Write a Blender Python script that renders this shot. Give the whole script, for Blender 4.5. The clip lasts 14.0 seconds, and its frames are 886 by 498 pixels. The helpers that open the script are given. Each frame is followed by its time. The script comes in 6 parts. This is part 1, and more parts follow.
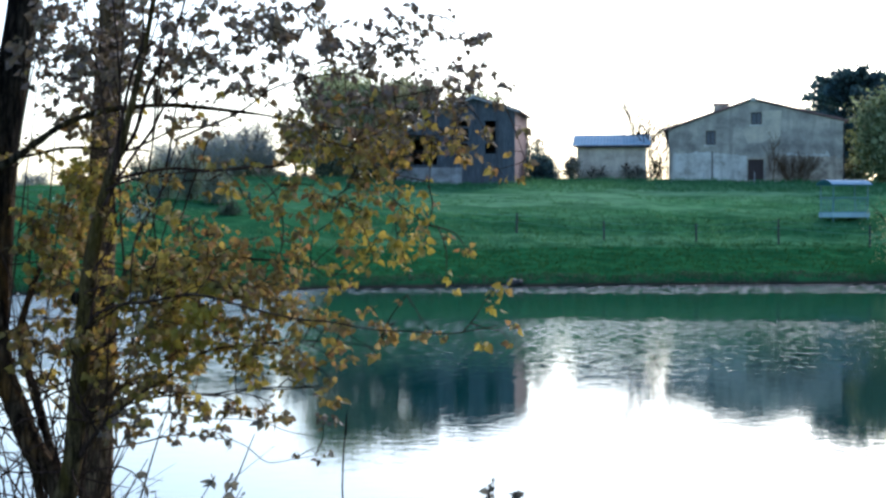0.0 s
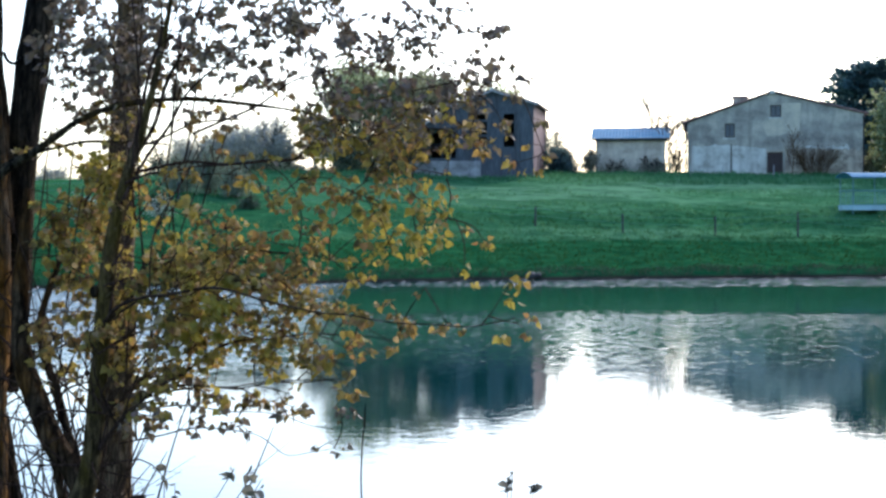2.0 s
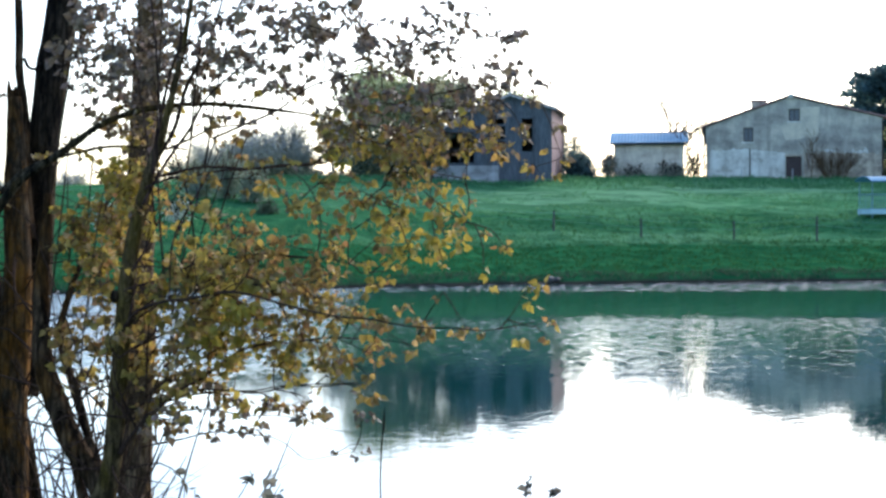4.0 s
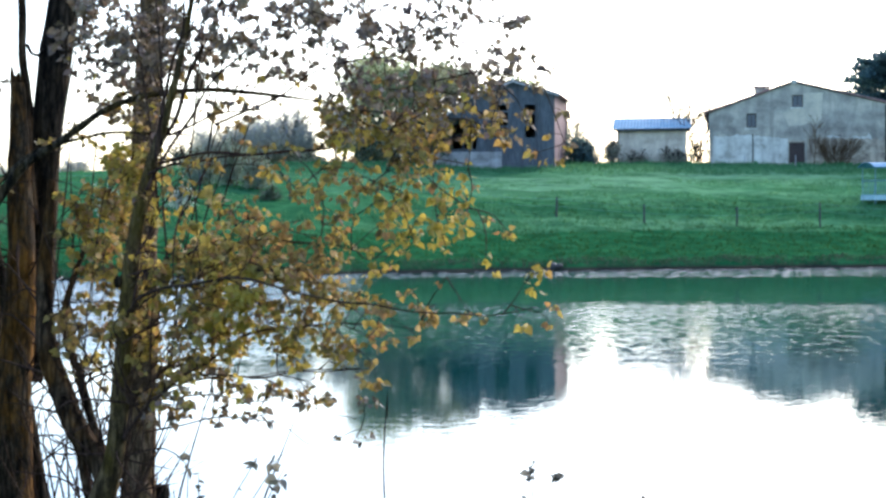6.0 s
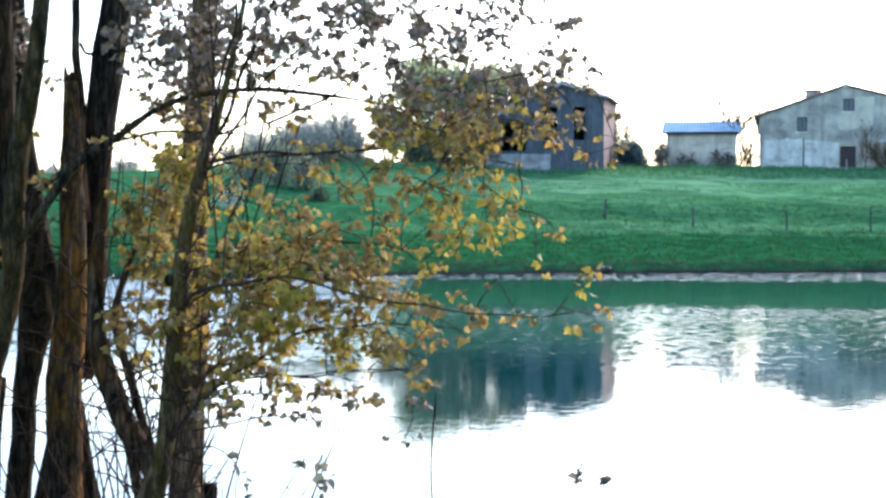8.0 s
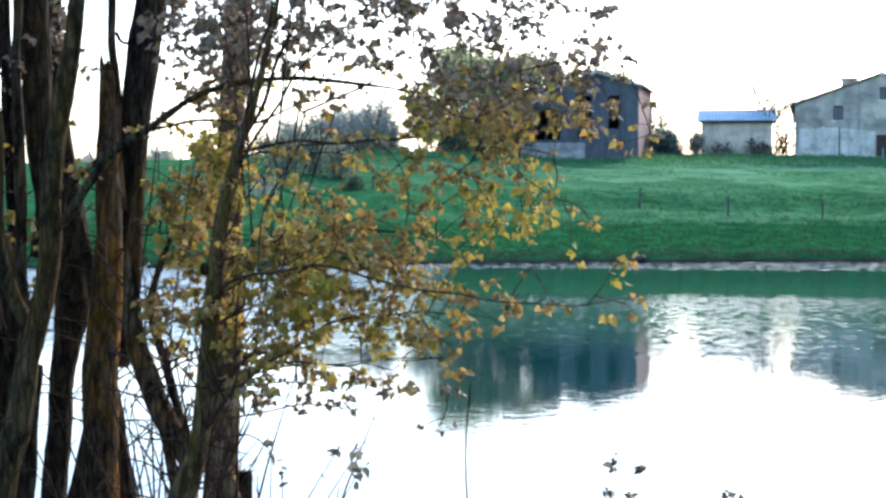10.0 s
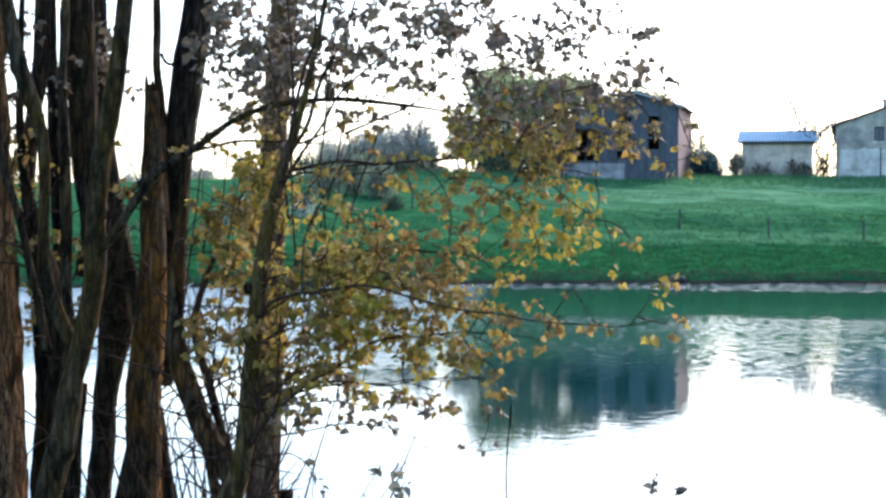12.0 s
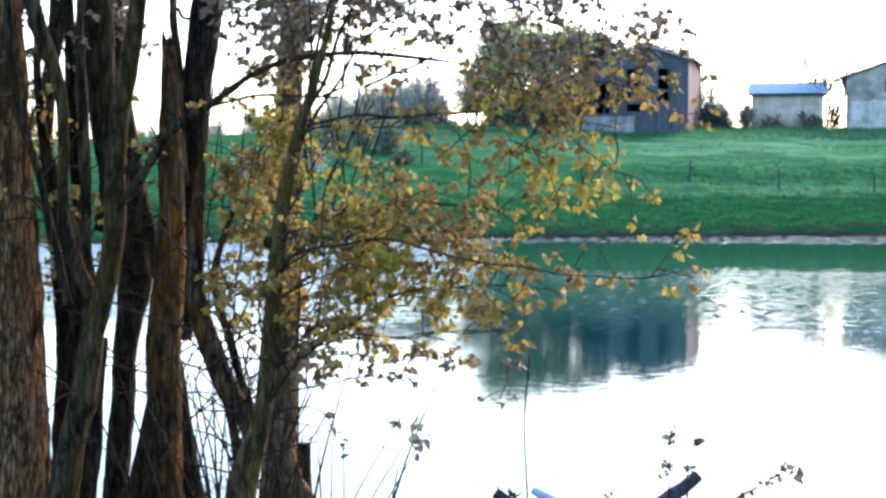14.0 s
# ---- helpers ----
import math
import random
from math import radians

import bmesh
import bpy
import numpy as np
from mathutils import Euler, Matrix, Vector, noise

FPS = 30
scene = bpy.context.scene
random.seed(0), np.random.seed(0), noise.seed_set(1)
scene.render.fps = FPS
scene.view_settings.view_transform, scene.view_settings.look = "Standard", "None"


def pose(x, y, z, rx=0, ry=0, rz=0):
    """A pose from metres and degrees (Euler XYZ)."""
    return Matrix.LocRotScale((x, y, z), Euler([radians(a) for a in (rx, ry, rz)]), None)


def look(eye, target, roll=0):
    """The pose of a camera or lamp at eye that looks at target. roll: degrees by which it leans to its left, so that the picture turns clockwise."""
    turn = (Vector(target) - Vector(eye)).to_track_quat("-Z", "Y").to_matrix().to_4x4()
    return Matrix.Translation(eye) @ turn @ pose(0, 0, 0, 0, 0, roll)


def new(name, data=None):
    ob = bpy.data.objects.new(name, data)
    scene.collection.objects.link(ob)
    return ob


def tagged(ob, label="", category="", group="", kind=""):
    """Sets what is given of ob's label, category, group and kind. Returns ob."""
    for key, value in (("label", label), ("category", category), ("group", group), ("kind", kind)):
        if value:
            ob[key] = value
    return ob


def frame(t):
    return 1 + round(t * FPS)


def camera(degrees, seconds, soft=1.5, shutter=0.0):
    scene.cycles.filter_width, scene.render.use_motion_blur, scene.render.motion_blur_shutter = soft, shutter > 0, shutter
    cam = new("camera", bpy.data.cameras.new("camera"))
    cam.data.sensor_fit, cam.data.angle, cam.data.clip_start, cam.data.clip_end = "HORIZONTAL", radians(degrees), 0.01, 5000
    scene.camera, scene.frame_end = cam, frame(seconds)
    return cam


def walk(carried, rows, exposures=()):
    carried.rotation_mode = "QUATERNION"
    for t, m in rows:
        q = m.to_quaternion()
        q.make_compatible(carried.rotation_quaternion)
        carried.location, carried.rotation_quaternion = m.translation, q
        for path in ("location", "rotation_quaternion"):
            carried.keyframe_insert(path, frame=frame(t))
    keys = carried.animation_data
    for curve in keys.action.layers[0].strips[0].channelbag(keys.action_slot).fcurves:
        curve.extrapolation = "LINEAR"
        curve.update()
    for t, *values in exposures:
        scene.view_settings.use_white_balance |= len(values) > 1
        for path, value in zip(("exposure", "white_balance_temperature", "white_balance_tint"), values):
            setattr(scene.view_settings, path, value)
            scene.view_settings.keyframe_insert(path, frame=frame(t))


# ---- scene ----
def gaze(x, y, z, yaw, pitch, roll):
    """A camera at a place, turned to the left from +y, tipped up and leaning, in degrees."""
    return pose(x, y, z, 90 + pitch, 0, yaw) @ pose(0, 0, 0, 0, 0, roll)


cam = camera(28.35, 14.0, soft=2.7)
walk(cam, [
    (0.0, gaze(0.000, 0.000, 3.140, 0.000, -0.867, -0.011)),
    (0.5, gaze(0.002, -0.004, 3.140, 0.348, -0.958, 0.069)),
    (1.0, gaze(0.002, -0.001, 3.139, 0.503, -1.150, -0.063)),
    (1.5, gaze(-0.000, -0.005, 3.138, 0.611, -1.061, 0.024)),
    (2.0, gaze(0.002, -0.005, 3.139, 0.612, -1.083, -0.092)),
    (2.5, gaze(0.000, -0.015, 3.139, 0.983, -0.976, -0.120)),
    (3.0, gaze(-0.001, -0.017, 3.139, 1.071, -0.913, -0.182)),
    (5.3, gaze(0.003, -0.030, 3.133, 1.439, -1.067, -0.161)),
    (5.5, gaze(0.003, -0.032, 3.133, 1.459, -1.420, -0.159)),
    (6.0, gaze(0.001, -0.027, 3.134, 1.307, -1.372, -0.239)),
    (6.5, gaze(0.003, -0.022, 3.134, 1.157, -1.748, -0.193)),
    (7.0, gaze(0.001, -0.018, 3.132, 1.369, -1.903, -0.270)),
    (7.5, gaze(0.000, -0.024, 3.132, 1.831, -1.430, -0.203)),
    (8.0, gaze(-0.006, -0.023, 3.131, 2.871, -1.315, 0.193)),
    (8.5, gaze(-0.007, -0.025, 3.130, 3.123, -1.443, 0.229)),
    (8.7, gaze(-0.009, -0.019, 3.130, 3.185, -1.265, 0.226)),
    (10.8, gaze(-0.006, -0.031, 3.131, 4.384, -1.879, 0.081)),
    (11.0, gaze(-0.005, -0.034, 3.131, 4.426, -1.778, 0.018)),
    (11.5, gaze(-0.005, -0.041, 3.131, 4.732, -1.671, -0.029)),
    (12.0, gaze(-0.017, -0.050, 3.132, 5.262, -1.031, 0.359)),
    (12.5, gaze(-0.049, -0.070, 3.130, 5.079, -0.818, 0.903)),
    (13.0, gaze(-0.072, -0.078, 3.129, 6.195, -1.350, 0.521)),
    (13.5, gaze(-0.067, -0.079, 3.128, 6.285, -2.088, 0.173)),
    (14.0, gaze(-0.051, -0.064, 3.128, 5.567, -2.525, 0.041)),
], exposures=[(0.0, 1.17, 5600, 10.5), (1.5, 1.32, 5600, 11), (3.0, 1.52, 5700, 11.5), (6.0, 1.9, 5800, 12), (8.5, 2.15, 5800, 12), (11.0, 1.88, 5800, 12), (13.0, 1.91, 5800, 12), (14.0, 2.16, 5800, 12)])

# ---- light ----
SUN_HIGH, SUN_WAY = 26.0, 30.0  # degrees: above the horizon, and to the right of +y
world = bpy.data.worlds.new("sky")
scene.world = world
world.use_nodes = True
wn = world.node_tree.nodes
sky = wn.new("ShaderNodeTexSky")
sky.sky_type = "NISHITA"
sky.sun_disc = False
sky.sun_elevation, sky.sun_rotation = radians(SUN_HIGH), radians(SUN_WAY)
sky.air_density, sky.dust_density, sky.ozone_density = 1.0, 2.0, 2.4
wn["Background"].inputs["Strength"].default_value = 0.15
world.node_tree.links.new(sky.outputs[0], wn["Background"].inputs["Color"])
sun = new("sun", bpy.data.lights.new("sun", "SUN"))
sun.data.energy, sun.data.angle, sun.data.color = 0.9, radians(12), (1.0, 0.9, 0.78)
s_way, s_high = radians(SUN_WAY), radians(SUN_HIGH)
sun_at = Vector((math.sin(s_way) * math.cos(s_high), math.cos(s_way) * math.cos(s_high), math.sin(s_high)))
sun.matrix_world = look(sun_at * 50, (0, 0, 0))


# ---- materials ----
def nodes_of(name):
    mat = bpy.data.materials.new(name)
    mat.use_nodes = True
    return mat, mat.node_tree.nodes, mat.node_tree.links, mat.node_tree.nodes["Principled BSDF"]


def noise_node(nt, links, scale, detail=4, stretch=(1, 1, 1), rough=0.55, space="Object"):
    co = nt.new("ShaderNodeTexCoord")
    mp = nt.new("ShaderNodeMapping")
    mp.inputs["Scale"].default_value = stretch
    tx = nt.new("ShaderNodeTexNoise")
    tx.inputs["Scale"].default_value, tx.inputs["Detail"].default_value, tx.inputs["Roughness"].default_value = scale, detail, rough
    links.new(co.outputs[space], mp.inputs[0])
    links.new(mp.outputs[0], tx.inputs["Vector"])
    return tx.outputs["Fac"]


def ramp(nt, links, fac, stops):
    r = nt.new("ShaderNodeValToRGB")
    while len(r.color_ramp.elements) < len(stops):
        r.color_ramp.elements.new(0.5)
    for e, (p, c) in zip(r.color_ramp.elements, stops):
        e.position, e.color = p, (*c, 1)
    links.new(fac, r.inputs[0])
    return r.outputs[0]


def mix(nt, links, fac, a, b, blend="MIX"):
    m = nt.new("ShaderNodeMix")
    m.data_type, m.blend_type = "RGBA", blend
    for sock, v in ((m.inputs[0], fac), (m.inputs[6], a), (m.inputs[7], b)):
        if isinstance(v, (int, float)):
            sock.default_value = v
        elif isinstance(v, tuple):
            sock.default_value = (*v, 1)
        else:
            links.new(v, sock)
    return m.outputs[2]


def bump(nt, links, bsdf, height, strength, distance):
    b = nt.new("ShaderNodeBump")
    b.inputs["Strength"].default_value, b.inputs["Distance"].default_value = strength, distance
    links.new(height, b.inputs["Height"])
    links.new(b.outputs[0], bsdf.inputs["Normal"])


def rough_mat(name, dark, light, scale=3.0, stain=(0.5, 0.5, 0.5), stain_amount=0.3, roughness=0.85, bump_size=0.01, stretch=(1, 1, 1), metal=0.0):
    """A dull surface: colour at grain scale, broad stains, fine relief."""
    mat, nt, links, bsdf = nodes_of(name)
    fine = noise_node(nt, links, scale, 6, stretch)
    broad = noise_node(nt, links, scale * 0.12, 5, stretch, 0.65)
    col = ramp(nt, links, fine, [(0.3, dark), (0.7, light)])
    msk = ramp(nt, links, broad, [(0.48, (0, 0, 0)), (0.66, (stain_amount,) * 3)])
    links.new(mix(nt, links, msk, col, stain), bsdf.inputs["Base Color"])
    bsdf.inputs["Roughness"].default_value, bsdf.inputs["Metallic"].default_value = roughness, metal
    bsdf.inputs["Specular IOR Level"].default_value = 0.25
    bump(nt, links, bsdf, fine, 0.6, bump_size)
    return mat


def leaf_mat(name, stops, per_object=False, see_through=0.45, roughness=0.5, sprays=False):
    """Thin leaves: one tone for each leaf, lit through from behind."""
    mat, nt, links, bsdf = nodes_of(name)
    if per_object:
        rnd = nt.new("ShaderNodeObjectInfo").outputs["Random"]
    else:
        rnd = nt.new("ShaderNodeNewGeometry").outputs["Random Per Island"]
    col = ramp(nt, links, rnd, stops)
    blot = noise_node(nt, links, 60, 3)
    col = mix(nt, links, ramp(nt, links, blot, [(0.5, (0, 0, 0)), (0.75, (0.5, 0.5, 0.5))]), col, (0.10, 0.06, 0.02))
    if sprays:  # whole sprays turn bronze or a fresher yellow-green together
        patch = noise_node(nt, links, 2.6, 3)
        col = mix(nt, links, ramp(nt, links, patch, [(0.54, (0, 0, 0)), (0.64, (0.6,) * 3)]), col, (0.27, 0.165, 0.065))
        col = mix(nt, links, ramp(nt, links, patch, [(0.38, (0.6,) * 3), (0.47, (0, 0, 0))]), col, (0.42, 0.36, 0.055))
    links.new(col, bsdf.inputs["Base Color"])
    bsdf.inputs["Roughness"].default_value = roughness
    bsdf.inputs["Specular IOR Level"].default_value = 0.25 if roughness < 0.8 else 0.0
    tr = nt.new("ShaderNodeBsdfTranslucent")
    links.new(mix(nt, links, 1.0, col, (1.0, 0.92, 0.76), "MULTIPLY"), tr.inputs["Color"])
    ms = nt.new("ShaderNodeMixShader")
    ms.inputs[0].default_value = see_through
    links.new(bsdf.outputs[0], ms.inputs[1])
    links.new(tr.outputs[0], ms.inputs[2])
    links.new(ms.outputs[0], nt["Material Output"].inputs["Surface"])
    return mat


def bark_mat(name, dark, light, patch, furrow=30.0, depth=0.012, amount=0.6, crack=0.5):
    """Bark: long ridges parted by dark cracks, blotches of lichen, fine grain."""
    mat, nt, links, bsdf = nodes_of(name)
    rid = noise_node(nt, links, furrow, 6, (1, 1, 0.26), 0.7)
    pat = noise_node(nt, links, 4.0, 6, (1, 1, 0.45), 0.72)
    grain = noise_node(nt, links, furrow * 4, 4, (1, 1, 0.4), 0.7)
    co = nt.new("ShaderNodeTexCoord")
    mp = nt.new("ShaderNodeMapping")
    mp.inputs["Scale"].default_value = (1, 1, 0.15)
    warp = nt.new("ShaderNodeVectorMath")
    warp.operation = "MULTIPLY_ADD"
    wn3 = nt.new("ShaderNodeTexNoise")
    wn3.inputs["Scale"].default_value = 9.0
    links.new(co.outputs["Object"], wn3.inputs["Vector"])
    links.new(wn3.outputs["Color"], warp.inputs[0])
    warp.inputs[1].default_value = (0.014, 0.014, 0.06)
    links.new(co.outputs["Object"], warp.inputs[2])
    links.new(warp.outputs[0], mp.inputs[0])
    vor = nt.new("ShaderNodeTexVoronoi")
    vor.feature = "DISTANCE_TO_EDGE"
    vor.inputs["Scale"].default_value = furrow * 1.2
    links.new(mp.outputs[0], vor.inputs["Vector"])
    gap = ramp(nt, links, vor.outputs["Distance"], [(0.0, (1 - crack,) * 3), (0.22, (1, 1, 1))])
    col = ramp(nt, links, rid, [(0.40, dark), (0.60, light)])
    col = mix(nt, links, ramp(nt, links, pat, [(0.46, (0, 0, 0)), (0.58, (amount,) * 3)]), col, patch)
    col = mix(nt, links, 1.0, col, gap, "MULTIPLY")
    scab = noise_node(nt, links, 15.0, 5, (1, 1, 0.55), 0.75)
    col = mix(nt, links, ramp(nt, links, scab, [(0.52, (0, 0, 0)), (0.62, (0.65,) * 3)]), col, dark)
    pale = noise_node(nt, links, 22.0, 4, (1, 1, 0.7), 0.8)
    col = mix(nt, links, ramp(nt, links, pale, [(0.60, (0, 0, 0)), (0.70, (0.5,) * 3)]), col, light)
    col = mix(nt, links, ramp(nt, links, grain, [(0.45, (0, 0, 0)), (0.7, (0.5,) * 3)]), col, dark)
    links.new(col, bsdf.inputs["Base Color"])
    bsdf.inputs["Roughness"].default_value = 0.95
    bsdf.inputs["Specular IOR Level"].default_value = 0.05
    hs = nt.new("ShaderNodeMath")
    hs.operation = "MULTIPLY_ADD"
    hs.inputs[1].default_value = 0.6
    links.new(gap, hs.inputs[0])
    links.new(rid, hs.inputs[2])
    bump(nt, links, bsdf, hs.outputs[0], 1.0, depth)
    return mat


M_BARK_OLD = bark_mat("furrowed_bark", (0.060, 0.032, 0.017), (0.42, 0.255, 0.14), (0.40, 0.17, 0.052), 52, 0.03, 0.6, 0.75)
M_BARK = bark_mat("smooth_bark", (0.012, 0.007, 0.004), (0.115, 0.074, 0.042), (0.20, 0.085, 0.014), 28, 0.014, 0.5, 0.65)
M_BARK_LICHEN = bark_mat("lichened_bark", (0.013, 0.010, 0.007), (0.105, 0.074, 0.045), (0.25, 0.108, 0.016), 28, 0.014, 0.75, 0.6)
M_BARK_DARK = bark_mat("dark_bark", (0.007, 0.006, 0.005), (0.066, 0.047, 0.031), (0.08, 0.047, 0.016), 28, 0.014, 0.6, 0.7)
M_BARK_GREY = bark_mat("grey_bark", (0.024, 0.016, 0.008), (0.16, 0.108, 0.055), (0.13, 0.09, 0.014), 34, 0.008, 0.6, 0.45)
M_BARK_OLIVE = bark_mat("olive_bark", (0.008, 0.007, 0.005), (0.105, 0.080, 0.050), (0.115, 0.068, 0.014), 30, 0.014, 0.65, 0.6)
M_BARK_TAN = bark_mat("tan_bark", (0.036, 0.022, 0.013), (0.21, 0.13, 0.075), (0.18, 0.095, 0.028), 34, 0.01, 0.6, 0.5)
M_TWIG = bark_mat("twig_bark", (0.028, 0.016, 0.013), (0.088, 0.052, 0.036), (0.10, 0.062, 0.033), 60, 0.002)
POPLAR = [(0.0, (0.093, 0.070, 0.027)), (0.2, (0.212, 0.165, 0.048)), (0.45, (0.345, 0.265, 0.064)), (0.65, (0.43, 0.335, 0.08)), (0.8, (0.345, 0.208, 0.082)), (0.92, (0.25, 0.132, 0.060)), (1.0, (0.62, 0.48, 0.25))]
# greyer tones with backlight and glare painted in, for leaves before sky or water
BACKLIT = [(0.0, (0.108, 0.083, 0.068)), (0.35, (0.183, 0.138, 0.100)), (0.65, (0.258, 0.19, 0.108)), (0.85, (0.232, 0.15, 0.118)), (1.0, (0.35, 0.265, 0.175))]
M_LEAF = leaf_mat("poplar_leaf", POPLAR, True, 0.5, 0.6)
M_FOLIAGE = leaf_mat("poplar_foliage", POPLAR, False, 0.5, 0.6, True)
M_LEAF_BACKLIT = leaf_mat("backlit_leaf", BACKLIT, True, 0.2, 0.6)
M_FOLIAGE_BACKLIT = leaf_mat("backlit_foliage", BACKLIT, False, 0.2, 0.6)
# grey wash of glare from the white water, painted into the sapling leaves
M_LEAF_GLARE = leaf_mat("glare_leaf", [(0.0, (0.12, 0.115, 0.10)), (0.6, (0.19, 0.18, 0.155)), (1.0, (0.27, 0.26, 0.21))], True, 0.35, 0.7)
M_LEAF_WILLOW = leaf_mat("willow_foliage", [(0.0, (0.18, 0.23, 0.10)), (0.5, (0.38, 0.43, 0.22)), (1.0, (0.56, 0.59, 0.36))], False, 0.55)
M_LEAF_YELLOW = leaf_mat("yellow_green_foliage", [(0.0, (0.12, 0.17, 0.08)), (0.5, (0.27, 0.33, 0.16)), (1.0, (0.46, 0.50, 0.28))], False, 0.45)
M_LEAF_DARK = leaf_mat("dark_foliage", [(0.0, (0.03, 0.05, 0.028)), (0.6, (0.06, 0.09, 0.05)), (1.0, (0.10, 0.13, 0.07))], False, 0.2)
# distant haze is put into these bluish tones
M_LEAF_PINE = leaf_mat("conifer_foliage", [(0.0, (0.05, 0.10, 0.115)), (0.6, (0.085, 0.16, 0.175)), (1.0, (0.13, 0.22, 0.225))], False, 0.5)
M_LEAF_GREY = leaf_mat("budding_foliage", [(0.0, (0.17, 0.16, 0.13)), (0.5, (0.29, 0.28, 0.21)), (1.0, (0.45, 0.45, 0.38))], False, 0.45)
M_LEAF_OLIVE = leaf_mat("olive_foliage", [(0.0, (0.15, 0.165, 0.095)), (0.6, (0.27, 0.29, 0.17)), (1.0, (0.40, 0.41, 0.27))], False, 0.5)
M_LEAF_HEDGE = leaf_mat("hedge_foliage", [(0.0, (0.29, 0.31, 0.26)), (0.6, (0.47, 0.50, 0.43)), (1.0, (0.64, 0.66, 0.60))], False, 0.65)
M_LEAF_SAGE = leaf_mat("sage_foliage", [(0.0, (0.13, 0.18, 0.125)), (0.6, (0.24, 0.31, 0.225)), (1.0, (0.37, 0.43, 0.34))], False, 0.5)
M_LEAF_PALE = leaf_mat("pale_bud_foliage", [(0.0, (0.40, 0.40, 0.36)), (0.6, (0.58, 0.58, 0.53)), (1.0, (0.74, 0.74, 0.70))], False, 0.5)
M_LEAF_COPPER = leaf_mat("copper_foliage", [(0.0, (0.06, 0.04, 0.04)), (0.6, (0.12, 0.075, 0.065)), (1.0, (0.19, 0.12, 0.09))], False, 0.3)
M_BLOSSOM = leaf_mat("blossom", [(0.0, (0.20, 0.27, 0.21)), (0.6, (0.40, 0.47, 0.41)), (1.0, (0.7, 0.72, 0.69))], False, 0.4)
M_BLADE = leaf_mat("grass_blades", [(0.0, (0.020, 0.075, 0.021)), (0.6, (0.040, 0.115, 0.033)), (1.0, (0.068, 0.14, 0.042))], False, 0.15, 0.9)
M_TUFT = leaf_mat("pasture_blades", [(0.0, (0.045, 0.15, 0.06)), (0.6, (0.095, 0.255, 0.11)), (1.0, (0.17, 0.35, 0.17))], False, 0.4, 0.9)
M_DRY = leaf_mat("dry_blades", [(0.0, (0.025, 0.07, 0.03)), (0.6, (0.05, 0.095, 0.045)), (1.0, (0.12, 0.13, 0.075))], False, 0.15)

def plaster_mat(name, pale, mid, dark, seed):
    """Old render: broad weathered clouds, streaks that run down, fine grit."""
    mat, nt, links, bsdf = nodes_of(name)
    cloud = noise_node(nt, links, 0.42 + seed, 7, (1, 1, 1.3), 0.68)
    streak = noise_node(nt, links, 1.3, 5, (1, 1, 0.16), 0.65)
    grit = noise_node(nt, links, 7.0, 5)
    col = ramp(nt, links, cloud, [(0.36, dark), (0.50, mid), (0.64, pale)])
    col = mix(nt, links, ramp(nt, links, streak, [(0.50, (0, 0, 0)), (0.68, (0.7,) * 3)]), col, dark)
    col = mix(nt, links, ramp(nt, links, grit, [(0.5, (0, 0, 0)), (0.75, (0.35,) * 3)]), col, mid)
    links.new(col, bsdf.inputs["Base Color"])
    bsdf.inputs["Roughness"].default_value = 0.95
    bsdf.inputs["Specular IOR Level"].default_value = 0.2
    bump(nt, links, bsdf, grit, 0.5, 0.012)
    return mat


M_PLASTER = plaster_mat("weathered_render", (0.58, 0.52, 0.40), (0.395, 0.36, 0.29), (0.21, 0.195, 0.165), 0.0)
M_PLASTER_PALE = plaster_mat("patched_render", (0.66, 0.585, 0.43), (0.56, 0.50, 0.375), (0.42, 0.38, 0.30), 0.3)
M_WHITEWASH = plaster_mat("whitewash", (0.70, 0.675, 0.59), (0.58, 0.555, 0.475), (0.34, 0.315, 0.26), 0.4)
M_STONE = plaster_mat("rubble_stone", (0.60, 0.50, 0.37), (0.44, 0.365, 0.27), (0.20, 0.16, 0.13), 0.9)
M_STONE_DARK = rough_mat("wet_rock", (0.03, 0.028, 0.026), (0.10, 0.09, 0.08), 6.0, (0.05, 0.05, 0.04), 0.6, 0.7, 0.03)
M_SHEDWALL = plaster_mat("shed_render", (0.74, 0.65, 0.50), (0.62, 0.54, 0.41), (0.42, 0.34, 0.26), 0.25)
M_BLOCK = plaster_mat("grey_blocks", (0.40, 0.39, 0.37), (0.30, 0.29, 0.28), (0.18, 0.17, 0.16), 0.35)
M_TILE = rough_mat("clay_tiles", (0.20, 0.115, 0.10), (0.36, 0.215, 0.18), 8.0, (0.10, 0.085, 0.075), 0.6, 0.9, 0.02)
M_PLANK = rough_mat("grey_planks", (0.055, 0.062, 0.07), (0.14, 0.15, 0.165), 5.0, (0.05, 0.045, 0.045), 0.6, 0.9, 0.01, (3, 3, 0.3))
M_BRICK = rough_mat("red_boards", (0.15, 0.088, 0.085), (0.24, 0.145, 0.138), 6.0, (0.22, 0.17, 0.15), 0.6, 0.9, 0.01, (3, 3, 0.4))
M_PALEWOOD = rough_mat("pale_wood", (0.30, 0.30, 0.29), (0.45, 0.45, 0.43), 9.0, (0.2, 0.19, 0.18), 0.5, 0.85, 0.005)
M_DARKWOOD = rough_mat("dark_wood", (0.03, 0.026, 0.024), (0.07, 0.06, 0.055), 9.0, (0.02, 0.02, 0.02), 0.5, 0.9, 0.005)
M_DOOR = rough_mat("brown_door", (0.05, 0.036, 0.034), (0.095, 0.068, 0.060), 8.0, (0.05, 0.035, 0.03), 0.5, 0.85, 0.005, (2, 2, 0.3))
